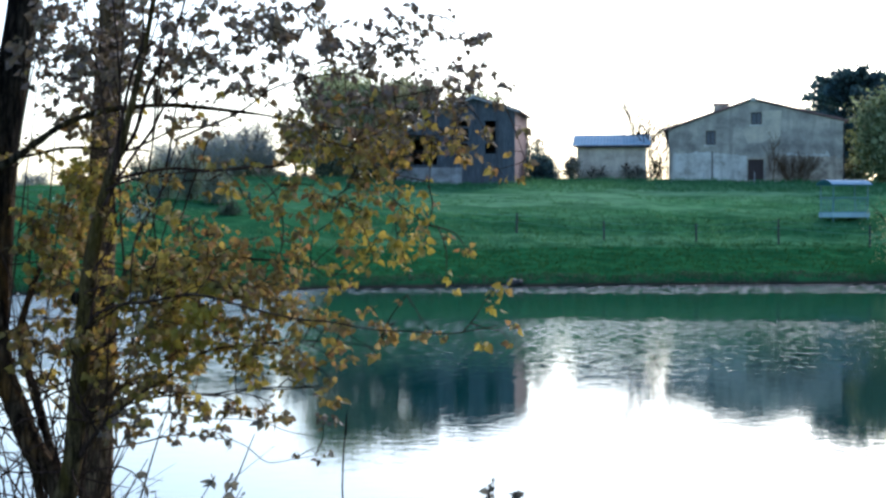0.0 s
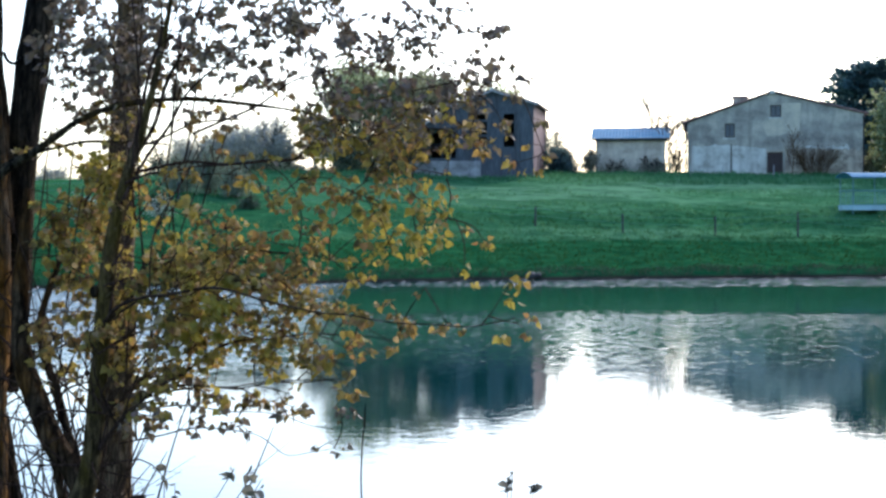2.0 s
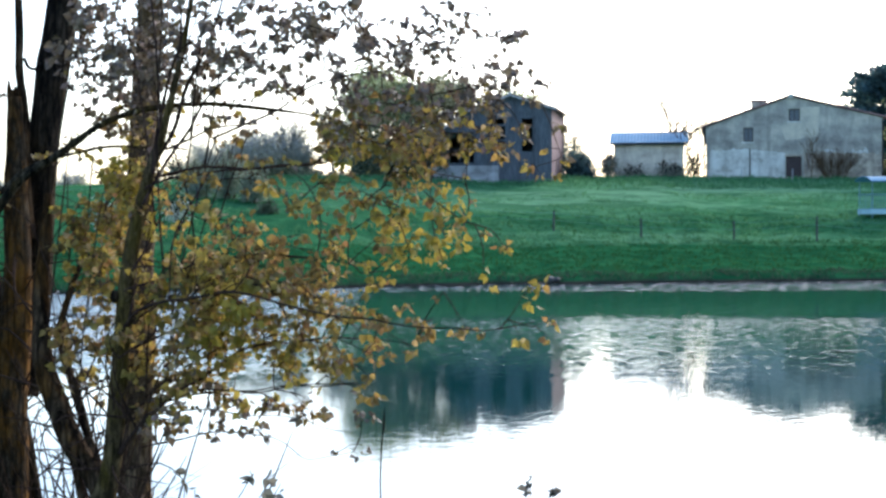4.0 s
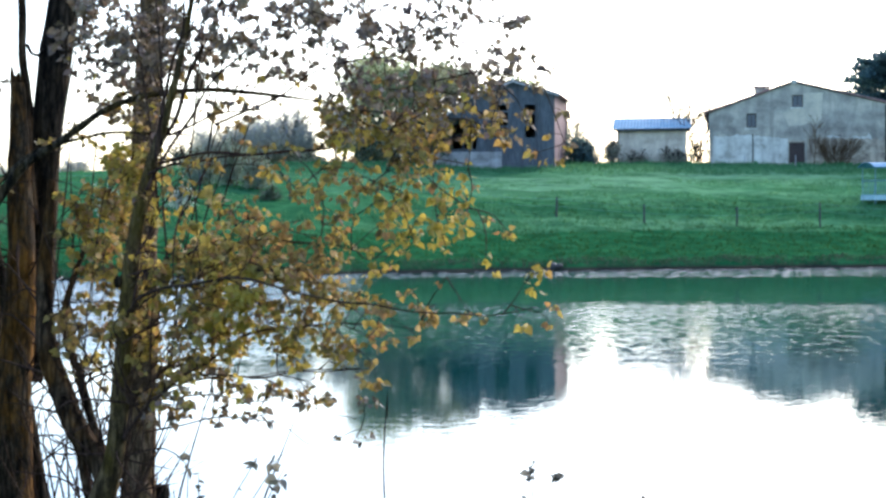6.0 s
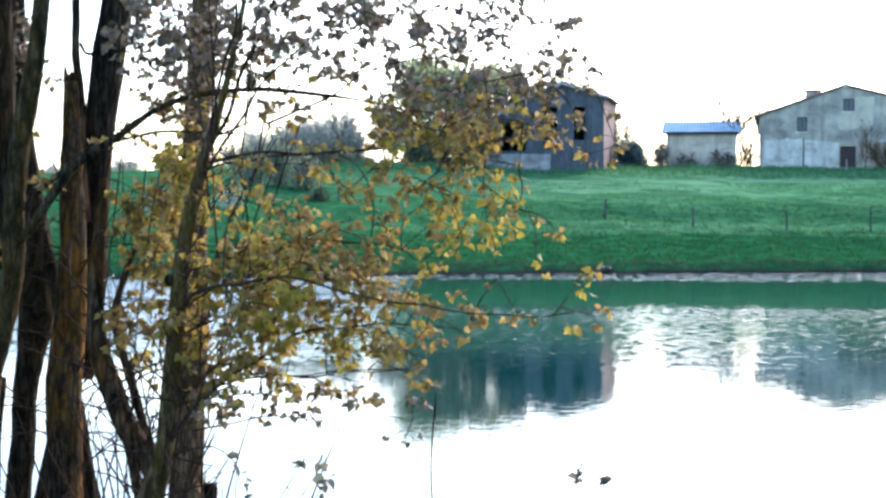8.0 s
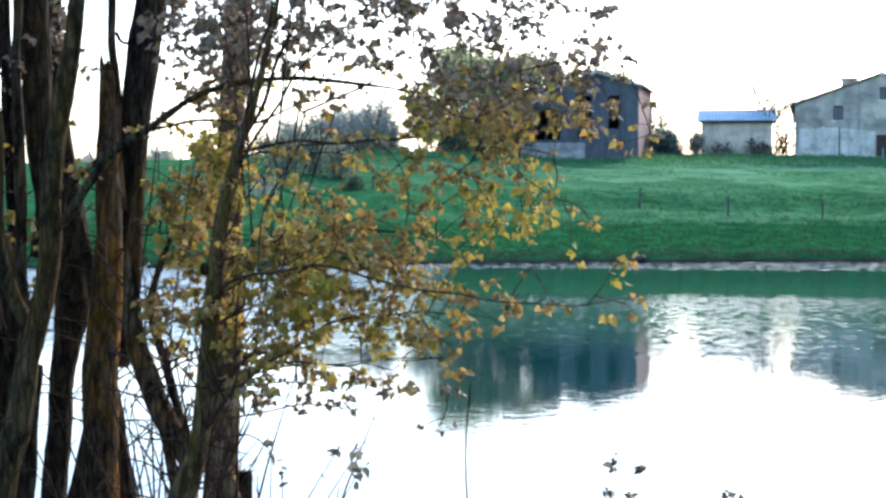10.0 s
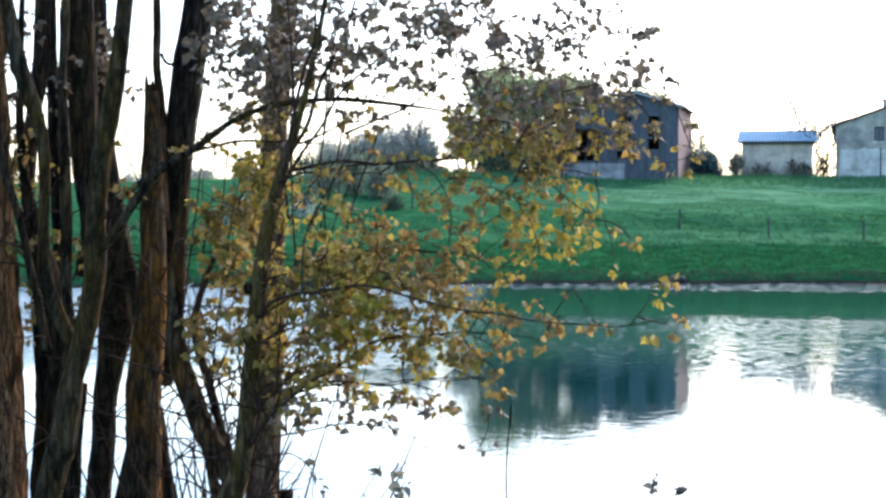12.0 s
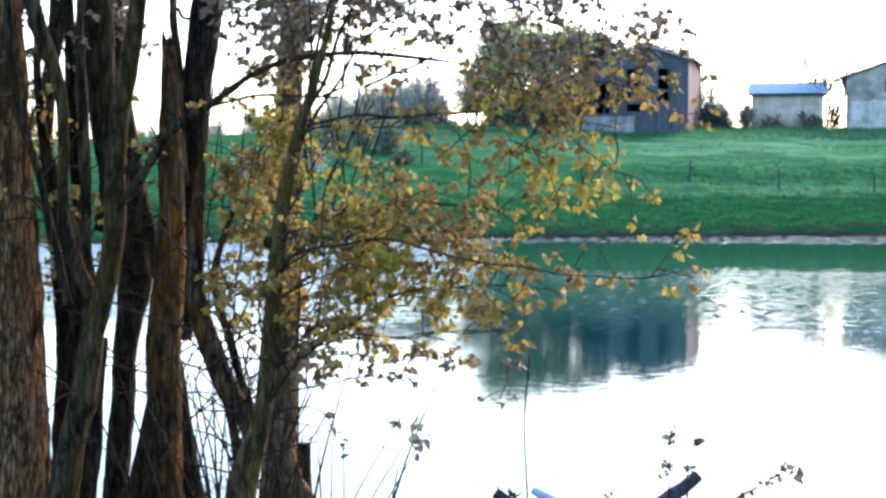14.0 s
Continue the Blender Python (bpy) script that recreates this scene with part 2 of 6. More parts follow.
# near-black floors, partition and vent plate: indoor darkness is put into the colour
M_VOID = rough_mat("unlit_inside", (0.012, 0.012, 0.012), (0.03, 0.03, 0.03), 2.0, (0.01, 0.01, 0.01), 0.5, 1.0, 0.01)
M_SHEET = rough_mat("blue_grey_sheet", (0.06, 0.19, 0.29), (0.11, 0.27, 0.38), 1.5, (0.22, 0.34, 0.39), 0.6, 0.8, 0.004)
M_STEEL = rough_mat("galvanised_steel", (0.09, 0.20, 0.20), (0.16, 0.30, 0.30), 12.0, (0.10, 0.16, 0.15), 0.5, 0.6, 0.002, (1, 1, 1), 0.0)
M_TRAY = rough_mat("pale_steel", (0.30, 0.45, 0.47), (0.42, 0.58, 0.60), 9.0, (0.2, 0.26, 0.26), 0.5, 0.6, 0.002)
M_POST = rough_mat("post_wood", (0.030, 0.034, 0.033), (0.075, 0.08, 0.075), 14.0, (0.03, 0.03, 0.028), 0.5, 0.9, 0.01, (2, 2, 0.3))
M_GLASS = rough_mat("dusty_pane", (0.06, 0.075, 0.09), (0.11, 0.13, 0.15), 6.0, (0.14, 0.15, 0.16), 0.4, 0.15, 0.001)
M_LOG = rough_mat("wet_log", (0.012, 0.012, 0.014), (0.05, 0.045, 0.045), 18.0, (0.09, 0.09, 0.1), 0.5, 0.45, 0.01, (1, 1, 0.4))
M_LOG_PALE = rough_mat("bleached_log", (0.30, 0.33, 0.37), (0.48, 0.51, 0.55), 16.0, (0.2, 0.21, 0.22), 0.5, 0.7, 0.006)


def pasture_mat():
    """Grass: lush and rough on the bank, grazed and paler above the fence, a worn track between, mud by the water."""
    mat, nt, links, bsdf = nodes_of("pasture")
    tuft = noise_node(nt, links, 1.1, 8, (0.7, 1.0, 1), 0.72)
    broad = noise_node(nt, links, 0.06, 5, (0.6, 1.8, 1), 0.6)
    clump = noise_node(nt, links, 0.35, 5, (0.45, 1.3, 1), 0.7)
    fine = noise_node(nt, links, 9.0, 4)
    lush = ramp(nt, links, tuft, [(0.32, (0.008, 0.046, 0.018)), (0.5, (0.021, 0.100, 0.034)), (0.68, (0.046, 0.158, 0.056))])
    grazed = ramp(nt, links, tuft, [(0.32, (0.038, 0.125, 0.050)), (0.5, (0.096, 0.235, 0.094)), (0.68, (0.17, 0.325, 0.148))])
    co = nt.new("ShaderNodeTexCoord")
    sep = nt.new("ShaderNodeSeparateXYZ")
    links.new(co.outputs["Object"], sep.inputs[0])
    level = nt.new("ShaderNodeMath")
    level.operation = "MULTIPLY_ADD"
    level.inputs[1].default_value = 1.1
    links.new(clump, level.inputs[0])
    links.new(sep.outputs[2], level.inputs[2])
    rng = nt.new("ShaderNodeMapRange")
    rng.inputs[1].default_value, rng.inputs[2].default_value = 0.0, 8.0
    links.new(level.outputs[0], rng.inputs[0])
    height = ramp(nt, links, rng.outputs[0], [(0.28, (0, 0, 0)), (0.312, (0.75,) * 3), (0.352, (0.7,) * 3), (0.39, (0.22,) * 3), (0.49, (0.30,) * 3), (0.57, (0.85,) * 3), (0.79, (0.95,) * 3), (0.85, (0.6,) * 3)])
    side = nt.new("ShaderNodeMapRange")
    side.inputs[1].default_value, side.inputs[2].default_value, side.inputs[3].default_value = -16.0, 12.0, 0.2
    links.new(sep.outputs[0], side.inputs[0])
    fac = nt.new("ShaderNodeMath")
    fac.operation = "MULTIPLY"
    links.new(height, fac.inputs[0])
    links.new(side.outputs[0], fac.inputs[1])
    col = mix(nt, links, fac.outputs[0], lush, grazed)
    pale = ramp(nt, links, broad, [(0.44, (0, 0, 0)), (0.62, (0.6, 0.6, 0.6))])
    pf = nt.new("ShaderNodeMath")
    pf.operation = "MULTIPLY"
    links.new(pale, pf.inputs[0])
    links.new(fac.outputs[0], pf.inputs[1])
    col = mix(nt, links, pf.outputs[0], col, (0.225, 0.365, 0.205))
    streak = noise_node(nt, links, 0.62, 5, (0.42, 0.85, 1), 0.6)
    col = mix(nt, links, ramp(nt, links, streak, [(0.50, (0, 0, 0)), (0.60, (0.55,) * 3)]), col, (0.022, 0.085, 0.030))
    patchy = noise_node(nt, links, 0.9, 8, (0.4, 0.9, 1), 0.8)
    col = mix(nt, links, ramp(nt, links, patchy, [(0.53, (0, 0, 0)), (0.62, (0.8, 0.8, 0.8))]), col, (0.012, 0.055, 0.022))
    col = mix(nt, links, ramp(nt, links, fine, [(0.45, (0, 0, 0)), (0.75, (0.35, 0.35, 0.35))]), col, (0.02, 0.06, 0.02))
    mud = nt.new("ShaderNodeMapRange")
    mud.inputs[1].default_value, mud.inputs[2].default_value = 0.22, 0.08
    links.new(sep.outputs[2], mud.inputs[0])
    links.new(mix(nt, links, mud.outputs[0], col, (0.035, 0.03, 0.024)), bsdf.inputs["Base Color"])
    bsdf.inputs["Roughness"].default_value = 0.95
    bsdf.inputs["Specular IOR Level"].default_value = 0.0
    bump(nt, links, bsdf, tuft, 0.7, 0.2)
    return mat


def water_mat():
    """A pond: murky green water, nearly calm, with breezes that ruffle stretches of it."""
    mat, nt, links, bsdf = nodes_of("pond_water")
    bsdf.inputs["Base Color"].default_value = (0.004, 0.044, 0.039, 1)
    bsdf.inputs["Roughness"].default_value = 0.03
    bsdf.inputs["IOR"].default_value = 1.333
    co = nt.new("ShaderNodeTexCoord")
    sep = nt.new("ShaderNodeSeparateXYZ")
    links.new(co.outputs["Object"], sep.inputs[0])
    wob = noise_node(nt, links, 0.09, 3, (0.5, 1, 1))
    add = nt.new("ShaderNodeMath")
    add.operation = "MULTIPLY_ADD"
    add.inputs[1].default_value = 6.5
    links.new(wob, add.inputs[0])
    links.new(sep.outputs[1], add.inputs[2])
    rng = nt.new("ShaderNodeMapRange")
    rng.inputs[1].default_value, rng.inputs[2].default_value = 0.0, 110.0
    links.new(add.outputs[0], rng.inputs[0])
    band = ramp(nt, links, rng.outputs[0], [(0.32, (0.0,) * 3), (0.38, (0.05,) * 3), (0.45, (0.10,) * 3), (0.50, (0.15,) * 3), (0.53, (0.165,) * 3), (0.56, (0.04,) * 3), (0.73, (0.04,) * 3), (0.745, (0.05,) * 3)])
    gust = ramp(nt, links, noise_node(nt, links, 0.5, 6, (0.4, 1.5, 1), 0.75), [(0.36, (0.35,) * 3), (0.58, (1.0,) * 3)])
    # the sheltered end of the pond: a breeze reaches from bank to bank
    west = nt.new("ShaderNodeMapRange")
    west.inputs[1].default_value, west.inputs[2].default_value, west.inputs[4].default_value = -4.0, -10.0, 1.5
    links.new(sep.outputs[0], west.inputs[0])
    far_end = nt.new("ShaderNodeMath")
    far_end.operation = "MULTIPLY"
    links.new(west.outputs[0], far_end.inputs[0])
    links.new(ramp(nt, links, rng.outputs[0], [(0.335, (0, 0, 0)), (0.435, (1, 1, 1))]), far_end.inputs[1])
    band = mix(nt, links, 1.0, band, far_end.outputs[0], "ADD")
    fine = nt.new("ShaderNodeMath")
    fine.operation = "MULTIPLY_ADD"
    fine.inputs[1].default_value, fine.inputs[2].default_value = 0.15, 0.03
    links.new(far_end.outputs[0], fine.inputs[0])
    links.new(fine.outputs[0], bsdf.inputs["Roughness"])
    band = mix(nt, links, 1.0, band, gust, "MULTIPLY")
    # scattered crests where the breeze touches, and a faint shiver everywhere
    crest = ramp(nt, links, noise_node(nt, links, 2.7, 3, (1.25, 0.46, 1), 0.6), [(0.42, (0, 0, 0)), (0.68, (1, 1, 1))])
    shore = ramp(nt, links, noise_node(nt, links, 3.0, 3, (0.8, 0.22, 1)), [(0.52, (0, 0, 0)), (0.74, (1, 1, 1))])
    edge = mix(nt, links, 1.0, shore, ramp(nt, links, rng.outputs[0], [(0.73, (0, 0, 0)), (0.745, (1.0,) * 3)]), "MULTIPLY")
    shiver = noise_node(nt, links, 3.4, 3, (1.0, 0.9, 1), 0.6)
    both = nt.new("ShaderNodeMath")
    both.operation = "MULTIPLY_ADD"
    both.inputs[1].default_value = 1.5
    links.new(edge, both.inputs[0])
    ht = nt.new("ShaderNodeMath")
    ht.operation = "MULTIPLY"
    links.new(crest, ht.inputs[0])
    links.new(band, ht.inputs[1])
    hs = nt.new("ShaderNodeMath")
    hs.operation = "MULTIPLY_ADD"
    hs.inputs[1].default_value = 0.026
    links.new(shiver, hs.inputs[0])
    links.new(ht.outputs[0], both.inputs[2])
    links.new(both.outputs[0], hs.inputs[2])
    bump(nt, links, bsdf, hs.outputs[0], 1.0, 0.08)
    return mat


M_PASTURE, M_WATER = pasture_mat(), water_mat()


# ---- building blocks ----
def mesh_of(name, verts, faces, mat, smooth=False):
    me = bpy.data.meshes.new(name)
    me.from_pydata(verts, [], faces)
    if smooth:
        me.polygons.foreach_set("use_smooth", [True] * len(me.polygons))
    me.materials.append(mat)
    me.update()
    return me


def part(name, data, parent, label="", kind=""):
    """data: a mesh. The part hangs under a thing, whose pose it takes over."""
    ob = new(name, data)
    ob.parent = parent
    return tagged(ob, label, "", "", kind)


def thing(name, at, label, category, group="", kind="", turn=0.0):
    ob = new(name)
    ob.empty_display_size = 0.2
    ob.matrix_world = pose(*at, 0, 0, turn)
    return tagged(ob, label, category, group, kind)


def box(bits, x0, y0, z0, x1, y1, z1):
    """Adds a box to bits = (verts, faces)."""
    v, f = bits
    n = len(v)
    v += [(x, y, z) for z in (z0, z1) for y in (y0, y1) for x in (x0, x1)]
    f += [tuple(n + i for i in q) for q in ((0, 2, 3, 1), (4, 5, 7, 6), (0, 1, 5, 4), (2, 6, 7, 3), (0, 4, 6, 2), (1, 3, 7, 5))]


def slab(bits, lower, upper, y0, y1):
    """A prism between y0 and y1; lower and upper are outlines ((x, z), ...) from left to right."""
    v, f = bits
    ring = list(lower) + list(reversed(upper))
    n, k = len(v), len(ring)
    v += [(x, y0, z) for x, z in ring] + [(x, y1, z) for x, z in ring]
    f.append(tuple(range(n, n + k)))
    f.append(tuple(range(n + 2 * k - 1, n + k - 1, -1)))
    for i in range(k):
        j = (i + 1) % k
        f.append((n + i, n + k + i, n + k + j, n + j))


def bar(bits, a, b, r, sides=6):
    tube(bits, [(*a, r), (*b, r)], sides, 1)


def tube(bits, pts, sides=8, steps=4, rough=0.0, seed=0.0, closed=True, kink=0.0):
    """A bent, tapered round form through pts = (x, y, z, radius)."""
    v, f = bits
    p = [Vector(q[:3]) for q in pts]
    r = [q[3] for q in pts]
    line = []
    for i in range(len(p) - 1):
        a, b, c, d = p[max(i - 1, 0)], p[i], p[i + 1], p[min(i + 2, len(p) - 1)]
        for s in range(steps):
            t = s / steps
            t2, t3 = t * t, t * t * t
            q = 0.5 * (2 * b + (c - a) * t + (2 * a - 5 * b + 4 * c - d) * t2 + (3 * b - a - 3 * c + d) * t3)
            line.append((q, r[i] + (r[i + 1] - r[i]) * t))
    line.append((p[-1], r[-1]))
    if kink:
        line = [(q + Vector((noise.noise(q * 5 + Vector((seed, 0, 0))), noise.noise(q * 5 + Vector((0, seed, 9))), noise.noise(q * 5 + Vector((4, 0, seed))))) * kink, rad * (1 + (0.25 if rad < 0.02 else 0.06) * noise.noise(q * 16))) for q, rad in line]
    n0 = len(v)
    side = None
    for i, (q, rad) in enumerate(line):
        way = (line[min(i + 1, len(line) - 1)][0] - line[max(i - 1, 0)][0]).normalized()
        if side is None:
            side = way.orthogonal().normalized()
        side = (side - way * side.dot(way)).normalized()
        other = way.cross(side)
        for k in range(sides):
            a = 2 * math.pi * k / sides
            out = side * math.cos(a) + other * math.sin(a)
            rr = rad
            if rough:
                w = q + out * rad
                rr *= 1 + rough * (noise.noise(Vector((w.x * 14 + seed, w.y * 14, w.z * 3.5))) + 0.6 * noise.noise(w * 34 + Vector((seed, 0, 0))))
            v.append(tuple(q + out * rr))
    for i in range(len(line) - 1):
        for k in range(sides):
            a, b = n0 + i * sides + k, n0 + i * sides + (k + 1) % sides
            f.append((a, b, b + sides, a + sides))
    if closed:
        f.append(tuple(range(n0 + sides - 1, n0 - 1, -1)))
        f.append(tuple(range(len(v) - sides, len(v))))
    return [q for q, _ in line]


def ground_height(x, y):
    """The lie of the land: a near bank, the pond's bed, and a pasture rising to the farm."""
    shore = np.interp(x, (-200, -60, -17, -1.5, 15, 25, 80, 200), (50, 66, 76, 85, 88.5, 90, 94, 100)) + 0.35 * math.sin(x * 0.9) + 0.25 * math.sin(x * 2.3 + 1)
    s = y - shore
    if s > -3:
        z = np.interp(s, (-3, -0.1, 0.25, 0.9, 3, 6.5, 11, 16, 25, 42, 45.5, 61, 140, 400, 3000), (-1.2, -0.1, 0.16, 0.38, 0.75, 1.25, 2.03, 3.15, 4.42, 6.17, 6.44, 6.49, 5.8, 2, 0))
        low = np.interp(x, (-60, -35, -28, -20, -12, 8), (0.62, 0.69, 0.745, 0.85, 0.93, 1.0))
        if z > 3:
            z = 3 + (z - 3) * low
        if z > 0.3:
            z += 0.10 * noise.noise(Vector((x * 0.25, y * 0.25, 0))) + 0.05 * noise.noise(Vector((x, y, 3)))
        return float(z)
    near = np.interp(y, (-3000, -60, 0, 6.5, 9.8, 12.6, 14, 18), (3, 2.2, 1.55, 1.42, 1.0, 0.1, -0.4, -1.2))
    return float(near) + (0.05 * noise.noise(Vector((x * 1.2, y * 1.2, 0))) if y < 12 else 0.0)


# ---- ground and water ----
def axis(stops):
    out = []
    for a, b, step in stops:
        n = max(1, round((b - a) / step))
        out += [a + (b - a) * i / n for i in range(n)]
    return out + [stops[-1][1]]


gx = axis([(-3000, -200, 400), (-200, -60, 10), (-60, 60, 0.6), (60, 200, 10), (200, 3000, 400)])
gy = axis([(-3000, -60, 400), (-60, -6, 6), (-6, 18, 0.6), (18, 70, 6), (70, 110, 0.5), (110, 165, 0.9), (165, 400, 12), (400, 3000, 400)])
gv = [(x, y, ground_height(x, y)) for y in gy for x in gx]
gf = [(j * len(gx) + i, j * len(gx) + i + 1, (j + 1) * len(gx) + i + 1, (j + 1) * len(gx) + i) for j in range(len(gy) - 1) for i in range(len(gx) - 1)]
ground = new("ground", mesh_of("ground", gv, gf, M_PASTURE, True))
tagged(ground, "green pasture sloping up from the pond to farm buildings", "pasture", "", "structure")
wx, wy = axis([(-260, 260, 20)]), axis([(9, 109, 10)])
wv = [(x, y, 0.0) for y in wy for x in wx]
wf = [(j * len(wx) + i, j * len(wx) + i + 1, (j + 1) * len(wx) + i + 1, (j + 1) * len(wx) + i) for j in range(len(wy) - 1) for i in range(len(wx) - 1)]
water = new("water", mesh_of("water", wv, wf, M_WATER))
tagged(water, "calm pond mirroring the white sky and farm buildings", "pond", "", "structure")


# ---- farm buildings ----
def wall_with_openings(bits, x0, x1, base, top, openings, y0, y1):
    """A wall from strips; top(x) gives its height, openings are (x0, z0, x1, z1)."""
    cuts = sorted({x0, x1, *[o[0] for o in openings], *[o[2] for o in openings], *[k for k in top.knots if x0 < k < x1]})
    for a, b in zip(cuts, cuts[1:]):
        holes = sorted((o[1], o[3]) for o in openings if o[0] <= a + 1e-6 and o[2] >= b - 1e-6)
        z = base
        for lo, hi in holes:
            if lo > z:
                slab(bits, ((a, z), (b, z)), ((a, lo), (b, lo)), y0, y1)
            z = hi
        slab(bits, ((a, z), (b, z)), ((a, top(a)), (b, top(b))), y0, y1)


class Roofline:
    def __init__(self, *pts):
        self.pts, self.knots = pts, [p[0] for p in pts]

    def __call__(self, x):
        return float(np.interp(x, self.knots, [p[1] for p in self.pts]))


def roof_sheet(bits, a, b, y0, y1, thick):
    """One slope of a roof between (x, z) points a and b."""
    slab(bits, (a, b), ((a[0], a[1] + thick), (b[0], b[1] + thick)), y0, y1)


def ragged(pts, seed, size=0.06, step=0.22):
    """An outline broken up into small uneven steps, as flaking paint has."""
    rnd = random.Random(seed)
    out = [pts[0]]
    for (x0, z0), (x1, z1) in zip(pts, pts[1:]):
        n = max(1, int(math.hypot(x1 - x0, z1 - z0) / step))
        for k in range(1, n + 1):
            t = k / n
            out.append((x0 + (x1 - x0) * t + (rnd.gauss(0, size * 0.4) if k < n else 0), z0 + (z1 - z0) * t + rnd.gauss(0, size)))
    return out


def farmhouse():
    h = thing("house", (23.59, 132.6, 6.31), "old farmhouse with weathered grey render and low tiled gable roof", "house", turn=-8.0)
    h.scale = (0.89,) * 3
    line = Roofline((-7.3, 4.35), (-0.22, 6.8), (7.4, 4.95))
    windows = [(-4.15, 3.05, -3.33, 4.25), (-0.36, 4.75, 0.55, 5.78)]
    door = (-0.6, 0.0, 0.7, 1.78)
    bits = ([], [])
    wall_with_openings(bits, -7.3, 7.4, -0.6, line, windows + [door], 0, 0.45)
    part("wall", mesh_of("front_wall", *bits, M_PLASTER), h, "stained grey rendered gable wall")
    for name, x in (("wall", -7.3), ("wall", 6.95)):
        bits = ([], [])
        box(bits, x, 0.45, -0.6, x + 0.45, 17, line(x + 0.2))
        part(name, mesh_of("side_wall", *bits, M_PLASTER), h)
    bits = ([], [])
    wall_with_openings(bits, -6.85, 6.95, -0.6, line, [], 16.55, 17)
    part("wall", mesh_of("back_wall", *bits, M_PLASTER), h)
    bits = ([], [])
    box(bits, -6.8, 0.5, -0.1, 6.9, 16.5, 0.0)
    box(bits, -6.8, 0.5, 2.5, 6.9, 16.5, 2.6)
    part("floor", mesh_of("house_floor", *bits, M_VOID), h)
    # paint and patches
    bits = ([], [])
    slab(bits, ((-6.95, 0.0), (-3.65, 0.0)), ragged(((-6.95, 2.3), (-3.65, 2.42)), 1), -0.012, -0.002)
    part("whitewash", mesh_of("whitewash_a", *bits, M_WHITEWASH), h, "flaking whitewash on the lower wall")
    bits = ([], [])
    slab(bits, ((-3.58, 0.0), (-0.72, 0.0)), ragged(((-3.58, 2.4), (-2.2, 2.3), (-0.72, 2.05)), 2), -0.012, -0.002)
    part("whitewash", mesh_of("whitewash_b", *bits, M_WHITEWASH), h)
    bits = ([], [])
    box(bits, -3.66, -0.05, 0, -3.57, -0.002, 2.5)
    part("downpipe", mesh_of("pipe", *bits, M_DARKWOOD), h)
    bits = ([], [])
    slab(bits, ragged(((-0.62, 3.1), (1.85, 3.45), (2.05, 3.6)), 4), ((-1.1, 4.3), (-0.37, 4.6), (0.56, 4.7), (0.58, 5.9), (2.2, 5.95)), -0.010, -0.002)
    part("render_patch", mesh_of("patch", *bits, M_PLASTER_PALE), h, "paler patch of newer render")
    bits = ([], [])
    slab(bits, ((0.9, 0.0), (7.3, 0.0)), ragged(((0.9, 1.9), (2.5, 2.15), (5.0, 1.95), (7.3, 2.05)), 3, 0.1), -0.014, -0.002)
    part("stone_course", mesh_of("stone", *bits, M_STONE), h, "bare rubble stone along the wall foot")
    for wx0, wz0, wx1, wz1 in windows:
        bits = ([], [])
        for q in ((wx0, wz0, wx0 + 0.08, wz1), (wx1 - 0.08, wz0, wx1, wz1), (wx0, wz1 - 0.08, wx1, wz1), (wx0, wz0, wx1, wz0 + 0.08), ((wx0 + wx1) / 2 - 0.03, wz0, (wx0 + wx1) / 2 + 0.03, wz1)):
            box(bits, q[0], 0.14, q[1], q[2], 0.2, q[3])
        w = part("window", mesh_of("window_frame", *bits, M_DARKWOOD), h)
        bits = ([], [])
        box(bits, wx0 + 0.02, 0.16, wz0 + 0.02, wx1 - 0.02, 0.18, wz1 - 0.02)
        part("pane", mesh_of("pane", *bits, M_GLASS), w)
        bits = ([], [])
        box(bits, wx0 - 0.12, -0.08, wz0 - 0.14, wx1 + 0.12, 0.1, wz0)
        part("sill", mesh_of("sill", *bits, M_WHITEWASH), w)
    bits = ([], [])
    slab(bits, ((-0.6, 0.0), (0.7, 0.0)), ((-0.6, 1.76), (0.7, 1.76)), 0.185, 0.22)
    d = part("door", mesh_of("door", *bits, M_DOOR), h, "dark brown plank door")
    for k in range(6):
        x = -0.6 + k * 1.3 / 6
        bits = ([], [])
        box(bits, x + 0.006, 0.12 + 0.01 * (k % 2), 0, x + 1.3 / 6 - 0.006, 0.18, 1.76)
        part("plank", mesh_of("door_plank", *bits, M_DOOR), d)
    bits = ([], [])
    slab(bits, ((-0.72, 1.78), (0.82, 1.78)), ((-0.72, 1.92), (0.82, 1.92)), -0.02, 0.1)
    part("lintel", mesh_of("door_lintel", *bits, M_STONE), d)
    for a, b in (((-7.75, 4.25), (-0.22, 6.86)), ((-0.22, 6.86), (7.75, 4.92))):
        bits = ([], [])
        roof_sheet(bits, a, b, -0.22, 17.2, 0.12)
        r = part("roof", mesh_of("roof", *bits, M_TILE), h, "brown clay tile roof")
        n = 26
        bits = ([], [])
        for k in range(n):
            t0, t1 = k / n, (k + 1.12) / n
            p0 = (a[0] + (b[0] - a[0]) * t0, a[1] + (b[1] - a[1]) * t0 + 0.12)
            p1 = (a[0] + (b[0] - a[0]) * t1, a[1] + (b[1] - a[1]) * t1 + 0.12)
            tube(bits, [(p0[0], -0.18, p0[1] - 0.03, 0.07), (p1[0], -0.18, p1[1] - 0.03, 0.055)], 6, 1)
        part("verge_tiles", mesh_of("verge", *bits, M_TILE), r)
    bits = ([], [])
    box(bits, -3.45, 3.0, 5.2, -2.2, 3.9, 6.62)
    c = part("chimney", mesh_of("chimney", *bits, M_STONE), h)
    bits = ([], [])
